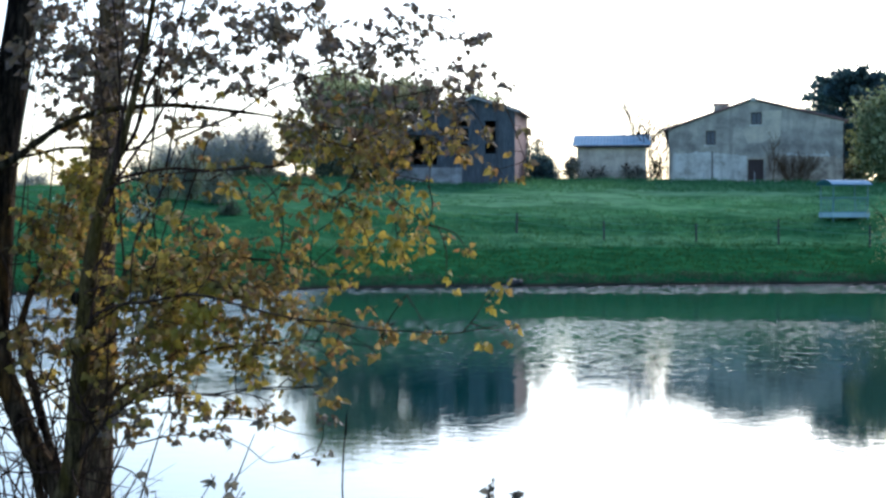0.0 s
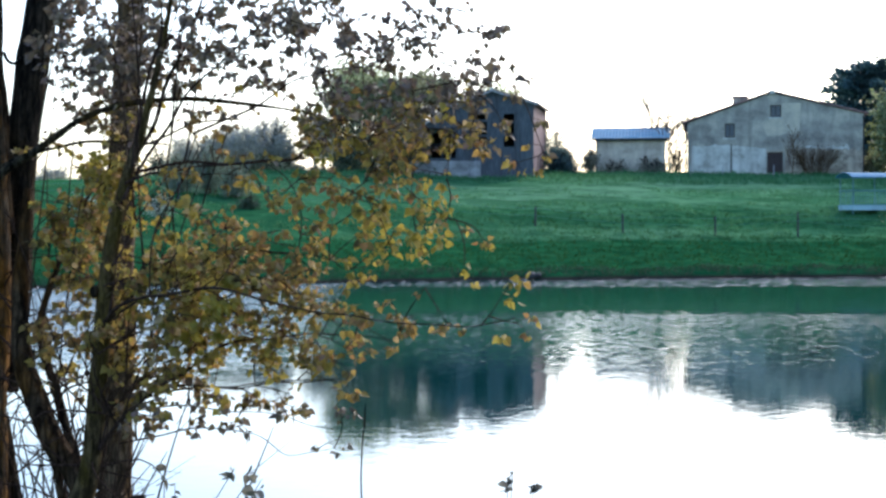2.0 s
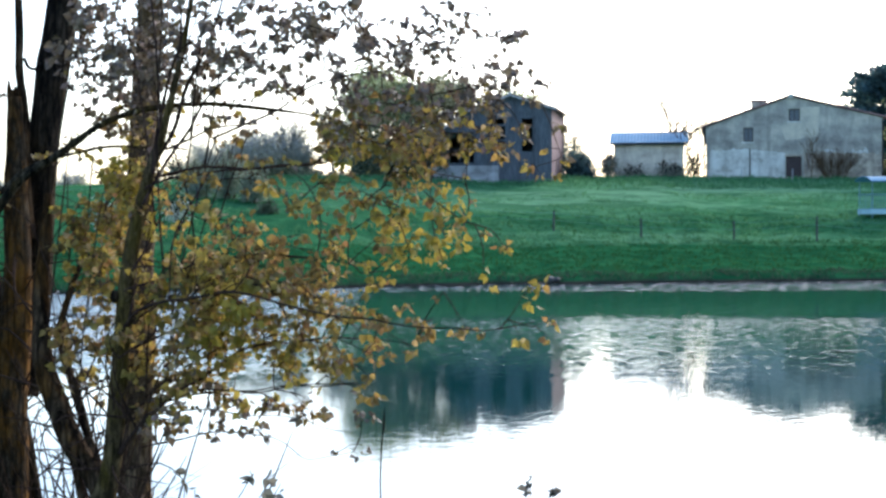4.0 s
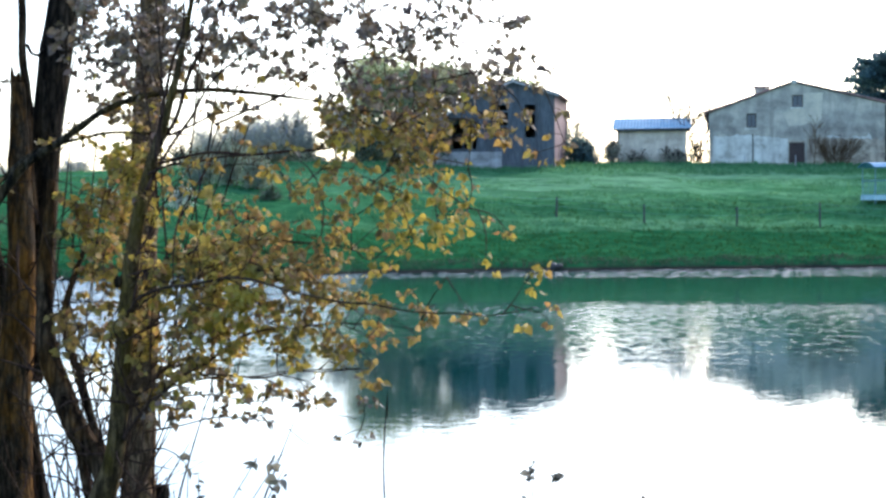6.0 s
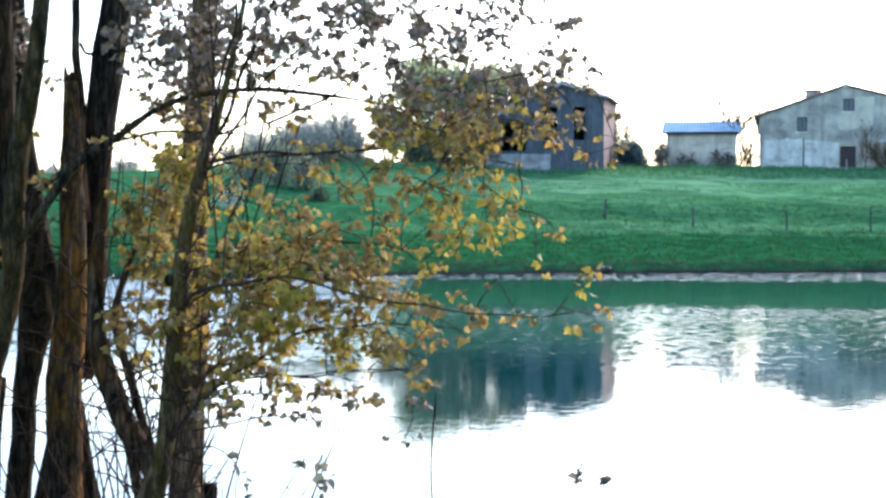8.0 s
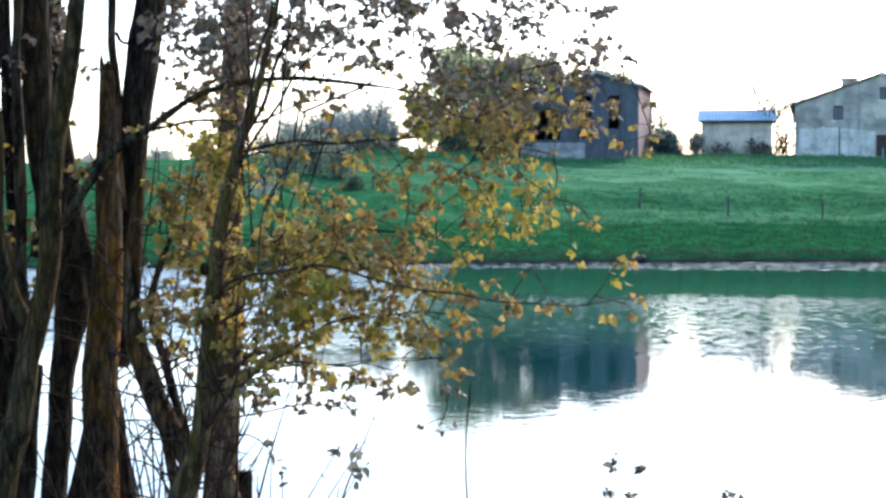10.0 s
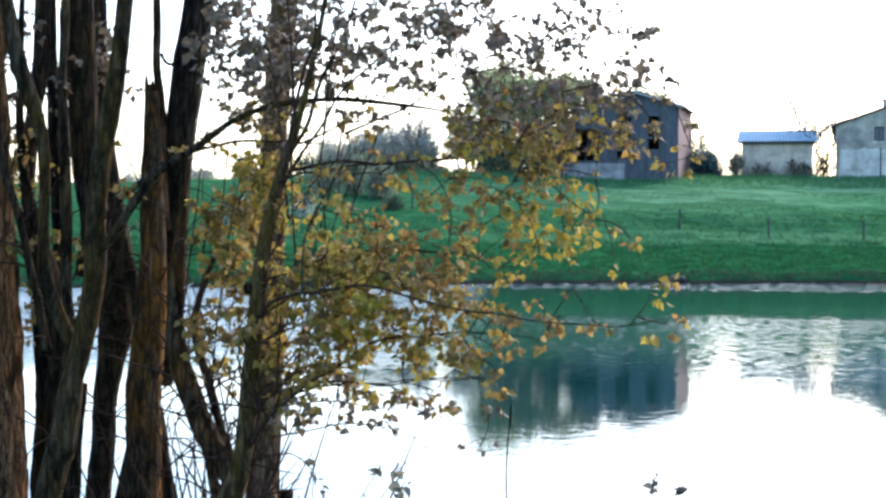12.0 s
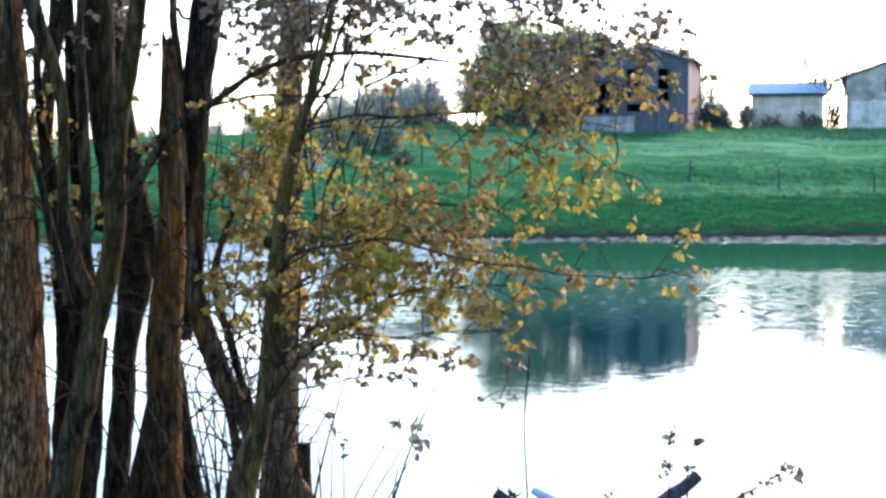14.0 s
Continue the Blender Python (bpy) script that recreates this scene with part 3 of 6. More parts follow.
    box(bits, -3.55, 2.9, 6.62, -2.1, 4.0, 6.78)
    part("cap", mesh_of("chimney_cap", *bits, M_TILE), c)
    # rainwater pipes at both corners, a white ridge-end tile and a pale band of bare render over the stone
    for x in (-7.42, 7.36):
        bits = ([], [])
        tube(bits, [(x, -0.08, -0.1, 0.06), (x, -0.08, 2.0, 0.06), (x, -0.08, line(x) - 0.15, 0.06)], 8, 2)
        part("downpipe", mesh_of("corner_pipe", *bits, M_DARKWOOD), h)
    bits = ([], [])
    box(bits, -0.42, -0.27, 6.72, 0.0, -0.2, 7.05)
    part("ridge_tile", mesh_of("ridge_tile", *bits, M_WHITEWASH), h, "white ridge end tile")
    bits = ([], [])
    slab(bits, ragged(((2.4, 2.12), (6.2, 1.98)), 21, 0.05), ragged(((2.4, 2.3), (6.2, 2.26)), 22, 0.09), -0.010, -0.003)
    part("render_patch", mesh_of("pale_band", *bits, M_WHITEWASH), h, "pale flaking band of render")
    return h


def barn():
    b = thing("barn", (5.12, 125.1, 5.95), "tall grey plank barn with slatted openings and red side", "barn", turn=-7.7)
    b.scale = (0.875,) * 3
    line = Roofline((-10.6, 3.1), (-6.9, 5.75), (-3.35, 7.05), (0, 5.98))
    openings = [(-4.90, 1.66, -3.85, 5.1), (-2.55, 2.4, -1.48, 5.1), (-9.0, 1.5, -6.35, 3.95)]
    rnd = random.Random(4)
    x = -10.6
    while x < -0.02:
        w = min(rnd.uniform(0.19, 0.27), -x)
        holes = sorted((o[1], o[3]) for o in openings if o[0] < x + w / 2 < o[2])
        z, y = (1.3 if x < -5.2 else -0.3), rnd.uniform(0, 0.025)
        for lo, hi in holes:
            if lo > z:
                bits = ([], [])
                slab(bits, ((x, z), (x + w - 0.012, z)), ((x, lo), (x + w - 0.012, lo)), y, y + 0.03)
                part("board", mesh_of("front_board", *bits, M_PLANK), b)
            z = hi
        bits = ([], [])
        slab(bits, ((x, z), (x + w - 0.012, z)), ((x, line(x) - 0.02), (x + w - 0.012, line(x + w) - 0.02)), y, y + 0.03)
        part("board", mesh_of("front_board", *bits, M_PLANK), b)
        x += w
    for k in range(7):
        bits = ([], [])
        box(bits, -10.6 + k * 0.9, -0.12 - 0.02 * (k % 3), -0.3, -10.6 + k * 0.9 + 0.88, 0.1, 1.28)
        part("base_panel", mesh_of("base_panel", *bits, M_BLOCK), b, "pale block panel under the open bay")
    y = 0.05
    while y < 11.9:
        w = rnd.uniform(0.2, 0.3)
        bits = ([], [])
        box(bits, rnd.uniform(-0.03, -0.015), y, -0.3, 0.0, min(y + w - 0.012, 12), 5.95)
        part("board", mesh_of("side_board", *bits, M_BRICK), b, "faded red board")
        y += w
    bits = ([], [])
    box(bits, -10.6, 11.9, -0.3, 0, 12, 3.2)
    slab(bits, ((-10.6, 3.2), (0, 3.2)), ((-10.6, 3.1), (-6.9, 5.75), (-3.35, 7.05), (0, 5.98)), 11.9, 12)
    box(bits, -10.6, 0.1, -0.3, -10.5, 11.9, 3.1)
    part("wall", mesh_of("rear_boards", *bits, M_PLANK), b)
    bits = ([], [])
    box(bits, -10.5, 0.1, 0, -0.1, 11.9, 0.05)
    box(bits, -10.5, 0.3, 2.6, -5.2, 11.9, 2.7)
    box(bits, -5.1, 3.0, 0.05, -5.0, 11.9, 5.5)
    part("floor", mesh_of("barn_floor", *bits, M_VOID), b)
    for x in (-6.1, -5.3, -3.7, -3.35, -2.75, -1.35, -0.12):
        bits = ([], [])
        box(bits, x, -0.05, -0.3, x + 0.13, 0.0, min(line(x), line(x + 0.13)) - 0.1)
        part("post", mesh_of("barn_post", *bits, M_PLANK), b)
    for o, zs in ((openings[0], (2.28, 3.25, 4.48)), (openings[1], (3.25, 4.32))):
        for z in zs:
            bits = ([], [])
            box(bits, o[0] - 0.1, -0.04, z, o[2] + 0.1, -0.005, z + 0.16)
            part("slat", mesh_of("slat", *bits, M_PLANK), b)
    for p, q in (((-3.35, 7.05), (0.45, 5.85)), ((-6.9, 5.75), (-3.35, 7.05)), ((-11.1, 2.75), (-6.9, 5.75))):
        bits = ([], [])
        roof_sheet(bits, p, q, -0.45, 12.3, 0.1)
        r = part("roof", mesh_of("barn_roof", *bits, M_TILE), b, "low tiled roof slope")
        bits = ([], [])
        slab(bits, ((p[0], p[1] - 0.14), (q[0], q[1] - 0.14)), (p, q), -0.47, -0.42)
        part("verge_board", mesh_of("verge_board", *bits, M_PALEWOOD), r)
    bits = ([], [])
    box(bits, -3.5, -0.52, 7.02, -3.2, -0.4, 7.2)
    part("ridge_cap", mesh_of("barn_ridge_cap", *bits, M_PALEWOOD), b, "pale ridge end cap")
    for x in (-8.7, -7.6, -6.9):
        bits = ([], [])
        bar(bits, (x, 0.2, 1.3), (x + 0.35, 0.25, 3.9), 0.05, 5)
        part("pole", mesh_of("leaning_pole", *bits, M_PLANK), b)
    return b


def shed():
    s = thing("shed", (12.82, 133.5, 6.60), "small pale rendered shed with blue-grey sheet metal roof", "shed", turn=-6.0)
    s.scale = (0.89,) * 3
    bits = ([], [])
    line = Roofline((-2.95, 2.75), (2.95, 2.82))
    wall_with_openings(bits, -2.95, 2.95, -0.4, line, [(1.15, 0.95, 1.4, 1.2)], 0, 0.3)
    part("wall", mesh_of("shed_front", *bits, M_SHEDWALL), s)
    bits = ([], [])
    box(bits, -2.95, 0.3, -0.4, -2.65, 4.2, 2.75)
    box(bits, 2.65, 0.3, -0.4, 2.95, 4.2, 2.8)
    box(bits, -2.65, 3.9, -0.4, 2.65, 4.2, 3.7)
    part("wall", mesh_of("shed_sides", *bits, M_SHEDWALL), s)
    bits = ([], [])
    # black plate behind the opening, painted for the shade inside
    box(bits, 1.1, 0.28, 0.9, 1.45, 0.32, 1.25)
    part("vent", mesh_of("vent_dark_plate", *bits, M_VOID), s)
    bits = ([], [])
    v, f = bits
    n = 96
    for k in range(n + 1):
        x = -3.35 + 6.7 * k / n
        u = 0.02 * math.cos(k * math.pi / 2) + 0.006 * (x + 3.35)
        v += [(x, -0.45, 2.68 + u), (x, 4.5, 3.82 + u), (x, -0.45, 2.66 + u), (x, 4.5, 3.80 + u)]
    for k in range(n):
        m = 4 * k
        f += [(m, m + 4, m + 5, m + 1), (m + 2, m + 3, m + 7, m + 6), (m, m + 2, m + 6, m + 4), (m + 1, m + 5, m + 7, m + 3)]
    f += [(0, 1, 3, 2), (4 * n, 4 * n + 2, 4 * n + 3, 4 * n + 1)]
    part("roof", mesh_of("shed_roof", *bits, M_SHEET), s, "blue-grey corrugated sheet roof")
    bits = ([], [])
    box(bits, -3.3, -0.42, 2.5, 3.3, -0.36, 2.66)
    part("fascia", mesh_of("fascia", *bits, M_DARKWOOD), s)
    return s


def hay_feeder():
    g = ground_height(24.35, 106)
    h = thing("hay_feeder", (24.42, 106.8, g + 0.2), "blue-grey steel cattle hay feeder with sheet roof on grass", "feeder", turn=14)
    h.scale = (0.81, 0.85, 0.97)
    for x in (-1.4, 1.4):
        for y in (-1.0, 1.0):
            bits = ([], [])
            bar(bits, (x, y, -0.15), (x, y, 2.2), 0.045)
            part("post", mesh_of("feeder_post", *bits, M_STEEL), h)
    bits = ([], [])
    for x0, y0, x1, y1 in ((-1.5, -1.1, 1.5, -1.06), (-1.5, 1.06, 1.5, 1.1), (-1.5, -1.06, -1.46, 1.06), (1.46, -1.06, 1.5, 1.06)):
        box(bits, x0, y0, 0.12, x1, y1, 0.42)
    box(bits, -1.46, -1.06, 0.16, 1.46, 1.06, 0.2)
    part("tray", mesh_of("tray", *bits, M_TRAY), h)
    for y in (-1.05, 1.05):
        for k in range(13):
            bits = ([], [])
            x = -1.38 + k * 0.23
            bar(bits, (x, y, 0.42), (x + 0.06, y * 0.98, 1.35), 0.016, 5)
            part("rail", mesh_of("feeder_rail", *bits, M_STEEL), h)
    for x in (-1.45, 1.45):
        for k in range(8):
            bits = ([], [])
            y = -0.95 + k * 0.27
            bar(bits, (x, y, 0.42), (x * 0.98, y, 1.35), 0.016, 5)
            part("rail", mesh_of("feeder_rail", *bits, M_STEEL), h)
    for z in (0.44, 1.35):
        bits = ([], [])
        for a, b in (((-1.47, -1.07), (1.47, -1.07)), ((1.47, -1.07), (1.47, 1.07)), ((1.47, 1.07), (-1.47, 1.07)), ((-1.47, 1.07), (-1.47, -1.07))):
            bar(bits, (*a, z), (*b, z), 0.03)
        part("hoop", mesh_of("feeder_hoop", *bits, M_STEEL), h)
    bits = ([], [])
    v, f = bits
    n = 14
    for k in range(n + 1):
        y = -1.3 + 2.6 * k / n
        z = 2.14 + 0.30 * (1 - (y / 1.3) ** 2)
        v += [(-1.65, y, z), (1.65, y, z), (-1.65, y, z + 0.03), (1.65, y, z + 0.03)]
    for k in range(n):
        m = 4 * k
        f += [(m, m + 4, m + 5, m + 1), (m + 2, m + 3, m + 7, m + 6), (m, m + 2, m + 6, m + 4), (m + 1, m + 5, m + 7, m + 3)]
    f += [(0, 1, 3, 2), (4 * n, 4 * n + 2, 4 * n + 3, 4 * n + 1)]
    part("roof", mesh_of("feeder_roof", *bits, M_SHEET), h, "curved blue sheet roof")
    return h


def fence():
    f = thing("fence", (9.1, 99, 2.0), "thin wooden post and wire fence across pasture", "fence")
    rnd = random.Random(8)
    xs = [-26.5, -21.2, -16.0, -10.9, -5.9, -0.9, 4.15, 9.09, 14.3, 18.94, 24.1, 29.3, 34.5]
    tops = []
    for x in xs:
        z = ground_height(x, 99)
        hi = 1.42 if abs(x - 18.94) < 0.1 else rnd.uniform(1.1, 1.25)
        lean = rnd.uniform(-0.04, 0.04)
        bits = ([], [])
        tube(bits, [(x - 9.1, 0, z - 2.4, 0.06), (x - 9.1 + lean * 0.4, 0, z - 1.4, 0.055), (x - 9.1 + lean, 0, z - 2.0 + hi, 0.048)], 8, 2, 0.1, x)
        part("post", mesh_of("fence_post", *bits, M_POST), f)
        tops.append((x - 9.1 + lean, z - 2.0 + hi))
    for drop in (0.12, 0.5):
        bits = ([], [])
        for (x0, z0), (x1, z1) in zip(tops, tops[1:]):
            tube(bits, [(x0, -0.07, z0 - drop, 0.006), ((x0 + x1) / 2, -0.07, (z0 + z1) / 2 - drop - 0.05, 0.006), (x1, -0.07, z1 - drop, 0.006)], 4, 3)
        part("wire", mesh_of("wire", *bits, M_STEEL), f)


farmhouse()
barn()
shed()
hay_feeder()
fence()


# ---- leaves ----
# outline of a poplar leaf, across and along, folded a little at the midrib
LEAF = [(0, 0, 0), (0, 0.5, -0.03), (0, 1.04, -0.14), (0.25, -0.05, 0.06), (0.46, 0.16, 0.10), (0.40, 0.46, 0.09), (0.18, 0.78, -0.01), (-0.25, -0.05, 0.06), (-0.46, 0.16, 0.10), (-0.40, 0.46, 0.09), (-0.18, 0.78, -0.01), (0.012, 0, 0), (-0.012, 0, 0), (0.0, -0.6, 0.08)]
LEAF_FACES = [(0, 3, 4, 1), (1, 4, 5), (1, 5, 6, 2), (0, 1, 8, 7), (1, 9, 8), (1, 2, 10, 9), (11, 12, 13)]
SIMPLE = [(0, 0, 0), (0.32, 0.45, 0.05), (0, 1, -0.08), (-0.32, 0.45, 0.05)]
SIMPLE_FACES = [(0, 1, 2, 3)]


def scatter_mesh(name, shape, faces, spots, mat):
    """One mesh of many leaves; spots are (place, turn as 3x3 rows, size)."""
    shape = np.array(shape)
    n = len(shape)
    place = np.array([s[0] for s in spots])
    turn = np.array([s[1] for s in spots])
    size = np.array([s[2] for s in spots])
    v = np.einsum("kij,nj->kni", turn, shape) * size[:, None, None] + place[:, None, :]
    f = [tuple(k * n + i for i in q) for k in range(len(spots)) for q in faces]
    return mesh_of(name, v.reshape(-1, 3).tolist(), f, mat)


def loose_turn(rnd, droop=0.5, spread=1.0):
    """A leaf's axes: the tip hangs, the face looks anywhere."""
    tip = Vector((rnd.gauss(0, spread), rnd.gauss(0, spread), rnd.gauss(-droop, spread * 0.7)))
    if tip.length < 1e-3:
        tip = Vector((0, 0, -1))
    tip.normalize()
    face = Vector((rnd.gauss(0, 1), rnd.gauss(0, 1), rnd.gauss(0, 1)))
    face = (face - tip * face.dot(tip)).normalized()
    across = tip.cross(face)
    return [[across.x, tip.x, face.x], [across.y, tip.y, face.y], [across.z, tip.z, face.z]]


# ---- far trees and shrubs ----
def grow(bits, rnd, at, way, length, radius, levels, tips, spread=0.55, lift=0.12):
    """Branches that fork; tips collects their ends."""
    mid = at + way * length * 0.5 + Vector((rnd.gauss(0, 0.05), rnd.gauss(0, 0.05), rnd.gauss(0, 0.03))) * length
    end = at + way * length + Vector((rnd.gauss(0, 0.04), rnd.gauss(0, 0.04), 0)) * length
    radius = max(radius, 0.03 if lift > 0.2 else 0.016)
    tube(bits, [(*at, radius), (*mid, radius * 0.82), (*end, radius * 0.62)], 5 if levels < 3 else 7, 2, closed=False)
    tips.append((mid, radius))
    tips.append((end, radius))
    if levels == 0:
        return
    for k in range(rnd.choice((2, 3, 3))):
        w = (way + Vector((rnd.gauss(0, spread), rnd.gauss(0, spread), rnd.gauss(lift, spread * 0.5)))).normalized()
        start = at + (end - at) * (1.0 if k == 0 else rnd.uniform(0.5, 1.0))
        grow(bits, rnd, start, w, length * rnd.uniform(0.6, 0.82), radius * 0.6, levels - 1, tips, spread, lift)


def far_tree(name, at, high, wide, leaf, bark, seed, label, category, count=2600, size=0.28, levels=4, hang=0.0, low=0.2, stems=1, droop=0.4, clear=0.05):
    """A tree or shrub whose crown is a cloud of uneven clumps of small leaves on forking branches."""
    rnd = random.Random(seed)
    t = thing(name, at, label, category)
    bits, tips = ([], []), []
    for s in range(stems):
        lean = Vector((rnd.gauss(0, 0.16 if stems > 1 else 0.05), rnd.gauss(0, 0.12), 1)).normalized()
        foot = Vector((rnd.uniform(-1, 1) * wide * 0.3 * (stems > 1), rnd.uniform(-1, 1) * wide * 0.2 * (stems > 1), -0.3))
        grow(bits, rnd, foot, lean, high * rnd.uniform(0.30, 0.38), high * (0.02 if count > 200 else 0.018) + 0.02, levels, tips, 0.5 if count > 200 else 0.42, 0.12 if count > 200 else 0.26)
    # bring the branch ends into the crown's height and width
    top = max(p.z for p, _ in tips)
    span = max(max(abs(p.x) for p, _ in tips), 0.1)
    sx, sz = wide / span, high / top
    v = [(x * (1 + (sx - 1) * min(1, max(0, z / top) * 1.5)), y * (1 + (sx - 1) * min(1, max(0, z / top) * 1.5)), z * sz if z > 0 else z) for x, y, z in bits[0]]
    part("trunk", mesh_of("far_trunk", v, bits[1], bark, True), t)
    if count:
        ends = [Vector((p.x * sx, p.y * sx, p.z * sz)) for p, r in tips if p.z * sz > high * low]
        spots = []
        clump = max(0.25, wide * (0.13 if stems == 1 else 0.2))
        for k in range(count):
            e = rnd.choice(ends)
            p = e + Vector((rnd.gauss(0, clump), rnd.gauss(0, clump), rnd.gauss(0, clump * 0.7) - hang * rnd.random() ** 1.5))
            if stems > 1:
                p.z *= rnd.random() ** 0.55
            if p.z < clear:
                continue
            spots.append((tuple(p), loose_turn(rnd, droop if not hang else 1.6), size * rnd.uniform(0.55, 1.35)))
        part("crown", scatter_mesh("far_crown", SIMPLE, SIMPLE_FACES, spots, leaf), t, "", "stuff")
    return t


def gz(x, y):
    return ground_height(x, y) - 0.05


def on(x, y):
    return (x, y, gz(x, y))


far_tree("willow_tree", on(-6.8, 134.39), 8.9, 4.2, M_LEAF_WILLOW, M_BARK_GREY, 11, "pale green willow in new leaf beside the barn", "tree", 13000, 0.26, 4, 2.8, low=0.04)
far_tree("tree", on(-2.5, 138.84), 8.2, 3.0, M_LEAF_OLIVE, M_BARK_GREY, 12, "olive green tree rising behind the barn", "tree", 5200, 0.3, low=0.1)
far_tree("tree", on(0.0, 138.2), 7.7, 1.7, M_LEAF_COPPER, M_BARK_DARK, 63, "dark copper-brown tree behind the barn roof", "tree", 3600, 0.26, low=0.1)
far_tree("tree", on(3.1, 140), 7.9, 1.9, M_LEAF_WILLOW, M_BARK_GREY, 64, "pale green young tree behind the barn", "tree", 2200, 0.22, low=0.2)
far_tree("shrub", on(-4.9, 126.44), 4.9, 2.27, M_LEAF_DARK, M_BARK_DARK, 13, "dark evergreen shrub at the barn's open side", "shrub", 2600, 0.26, 3, stems=3, low=0.05)
far_tree("tree", on(-11.0, 134), 5.4, 1.9, M_LEAF_HEDGE, M_PALEWOOD, 14, "grey-green tree with a clear stem on the crest", "tree", 9000, 0.18, 4, stems=3, low=0.0, clear=1.45)
far_tree("tree", on(-14.2, 132.2), 5.0, 1.7, M_LEAF_PALE, M_BARK_GREY, 15, "pale feathery tree in white bud on the crest", "tree", 5200, 0.17, 4, stems=3, low=0.0)
far_tree("shrub", on(-16.6, 131.8), 4.5, 2.3, M_LEAF_HEDGE, M_PALEWOOD, 68, "budding grey-green shrub on the pasture's crest", "shrub", 9520, 0.14, 4, stems=4, low=0.0)
far_tree("shrub", on(-19.6, 131.4), 3.6, 2.2, M_LEAF_HEDGE, M_PALEWOOD, 69, "budding grey-green shrub on the pasture's crest", "shrub", 7820, 0.14, 4, stems=4, low=0.0)
far_tree("shrub", on(-15.66, 129.94), 4.27, 2.85, M_LEAF_HEDGE, M_PALEWOOD, 16, "grey-green hedge shrub on the pasture's crest", "shrub", 6120, 0.14, 3, stems=3, low=0.05)
far_tree("shrub", on(-19.22, 130.83), 3.92, 2.67, M_LEAF_HEDGE, M_PALEWOOD, 17, "grey-green hedge shrub on the pasture's crest", "shrub", 5780, 0.14, 3, stems=3, low=0.05)
far_tree("shrub", on(-8.19, 128.16), 1.96, 1.78, M_LEAF_DARK, M_BARK_DARK, 19, "low dark hedge shrub on the pasture's crest", "shrub", 1200, 0.22, 3, stems=3, low=0.03)
far_tree("shrub", on(-7.01, 131), 4.6, 1.9, M_LEAF_OLIVE, M_BARK_DARK, 54, "olive shrub under the willow on the crest", "shrub", 3000, 0.22, 3, stems=3, low=0.03)
far_tree("shrub", on(-3.21, 131), 5.0, 1.7, M_LEAF_DARK, M_BARK_DARK, 55, "dark green shrub at the barn's open side", "shrub", 3200, 0.22, 3, stems=3, low=0.03)
far_tree("shrub", on(-13.7, 130.83), 3.0, 1.2, M_LEAF_HEDGE, M_PALEWOOD, 38, "grey-green hedge shrub on the pasture's crest", "shrub", 5440, 0.14, 3, stems=3, low=0.05)
far_tree("shrub", on(-8.0, 130.83), 4.63, 1.9, M_LEAF_OLIVE, M_BARK_DARK, 39, "olive hedge shrub on the pasture's crest", "shrub", 3200, 0.24, 3, stems=3, low=0.05)
far_tree("shrub", on(-17.3, 130.4), 3.6, 2.2, M_LEAF_HEDGE, M_PALEWOOD, 60, "grey-green hedge shrub on the pasture's crest", "shrub", 6120, 0.14, 3, stems=4, low=0.03)
far_tree("shrub", on(-20.6, 130.2), 2.9, 2.0, M_LEAF_HEDGE, M_PALEWOOD, 61, "grey-green hedge shrub on the pasture's crest", "shrub", 5100, 0.14, 3, stems=4, low=0.03)
far_tree("tree", on(-31.4, 150), 3.3, 0.55, M_LEAF_DARK, M_BARK_DARK, 62, "small narrow dark tree on the far skyline", "tree", 1500, 0.2, 3, stems=2, low=0.0)
far_tree("shrub", on(-21.89, 132.61), 2.67, 2.14, M_LEAF_DARK, M_BARK_DARK, 40, "low dark hedge shrub on the pasture's crest", "shrub", 1600, 0.22, 3, stems=3, low=0.03)
for k in range(8):
    x = -20.0 + k * 2.1
    far_tree("shrub", on(x, 128.3 + 0.45 * (k % 3)), 0.8 if k in (4, 5) else 1.8 + 0.36 * (k * 5 % 3), 1.2 if k in (4, 5) else 1.6, M_LEAF_GREY if k % 3 == 1 else M_LEAF_OLIVE, M_BARK_DARK, 100 + k, "low hedge shrub along the pasture's crest", "shrub", 1300, 0.2, 3, stems=3, low=0.03)
for k in range(6):
    x = -24.5 - k * 3.0
    far_tree("shrub", on(x, 133.5 + (k % 2)), 0.95 + 0.3 * (k * 7 % 3), 1.6, M_LEAF_HEDGE, M_PALEWOOD, 30 + k, "low grey-green hedge shrub on the skyline", "shrub", 1500, 0.18, 3, stems=3, low=0.03)
for x, y, high, wide, seed in ((-13.4, 102.6, 2.3, 1.1, 20), (-14.9, 103.4, 3.0, 1.3, 70), (-16.6, 104.2, 2.4, 1.3, 71)):
    far_tree("shrub", on(x, y), high, wide, M_LEAF_SAGE, M_BARK_TAN, seed, "grey-green twiggy shrub standing in the pasture", "shrub", 4200, 0.13, 4, stems=6, low=0.0)
far_tree("shrub", on(-19.3, 89.5), 1.9, 0.8, M_BLOSSOM, M_BARK_DARK, 21, "white blossoming shrub on the grass slope", "shrub", 2200, 0.09, 3, stems=4, low=0.05)
far_tree("shrub", on(-15.9, 92.5), 1.5, 0.9, M_BLOSSOM, M_BARK_DARK, 22, "white blossoming shrub on the grass slope", "shrub", 1000, 0.09, 3, stems=4, low=0.05)
far_tree("shrub", on(-12.2, 98.4), 0.95, 0.55, M_LEAF_DARK, M_BARK_DARK, 23, "small dark green bush on the grass slope", "shrub", 1600, 0.11, 3, stems=3, low=0.02)
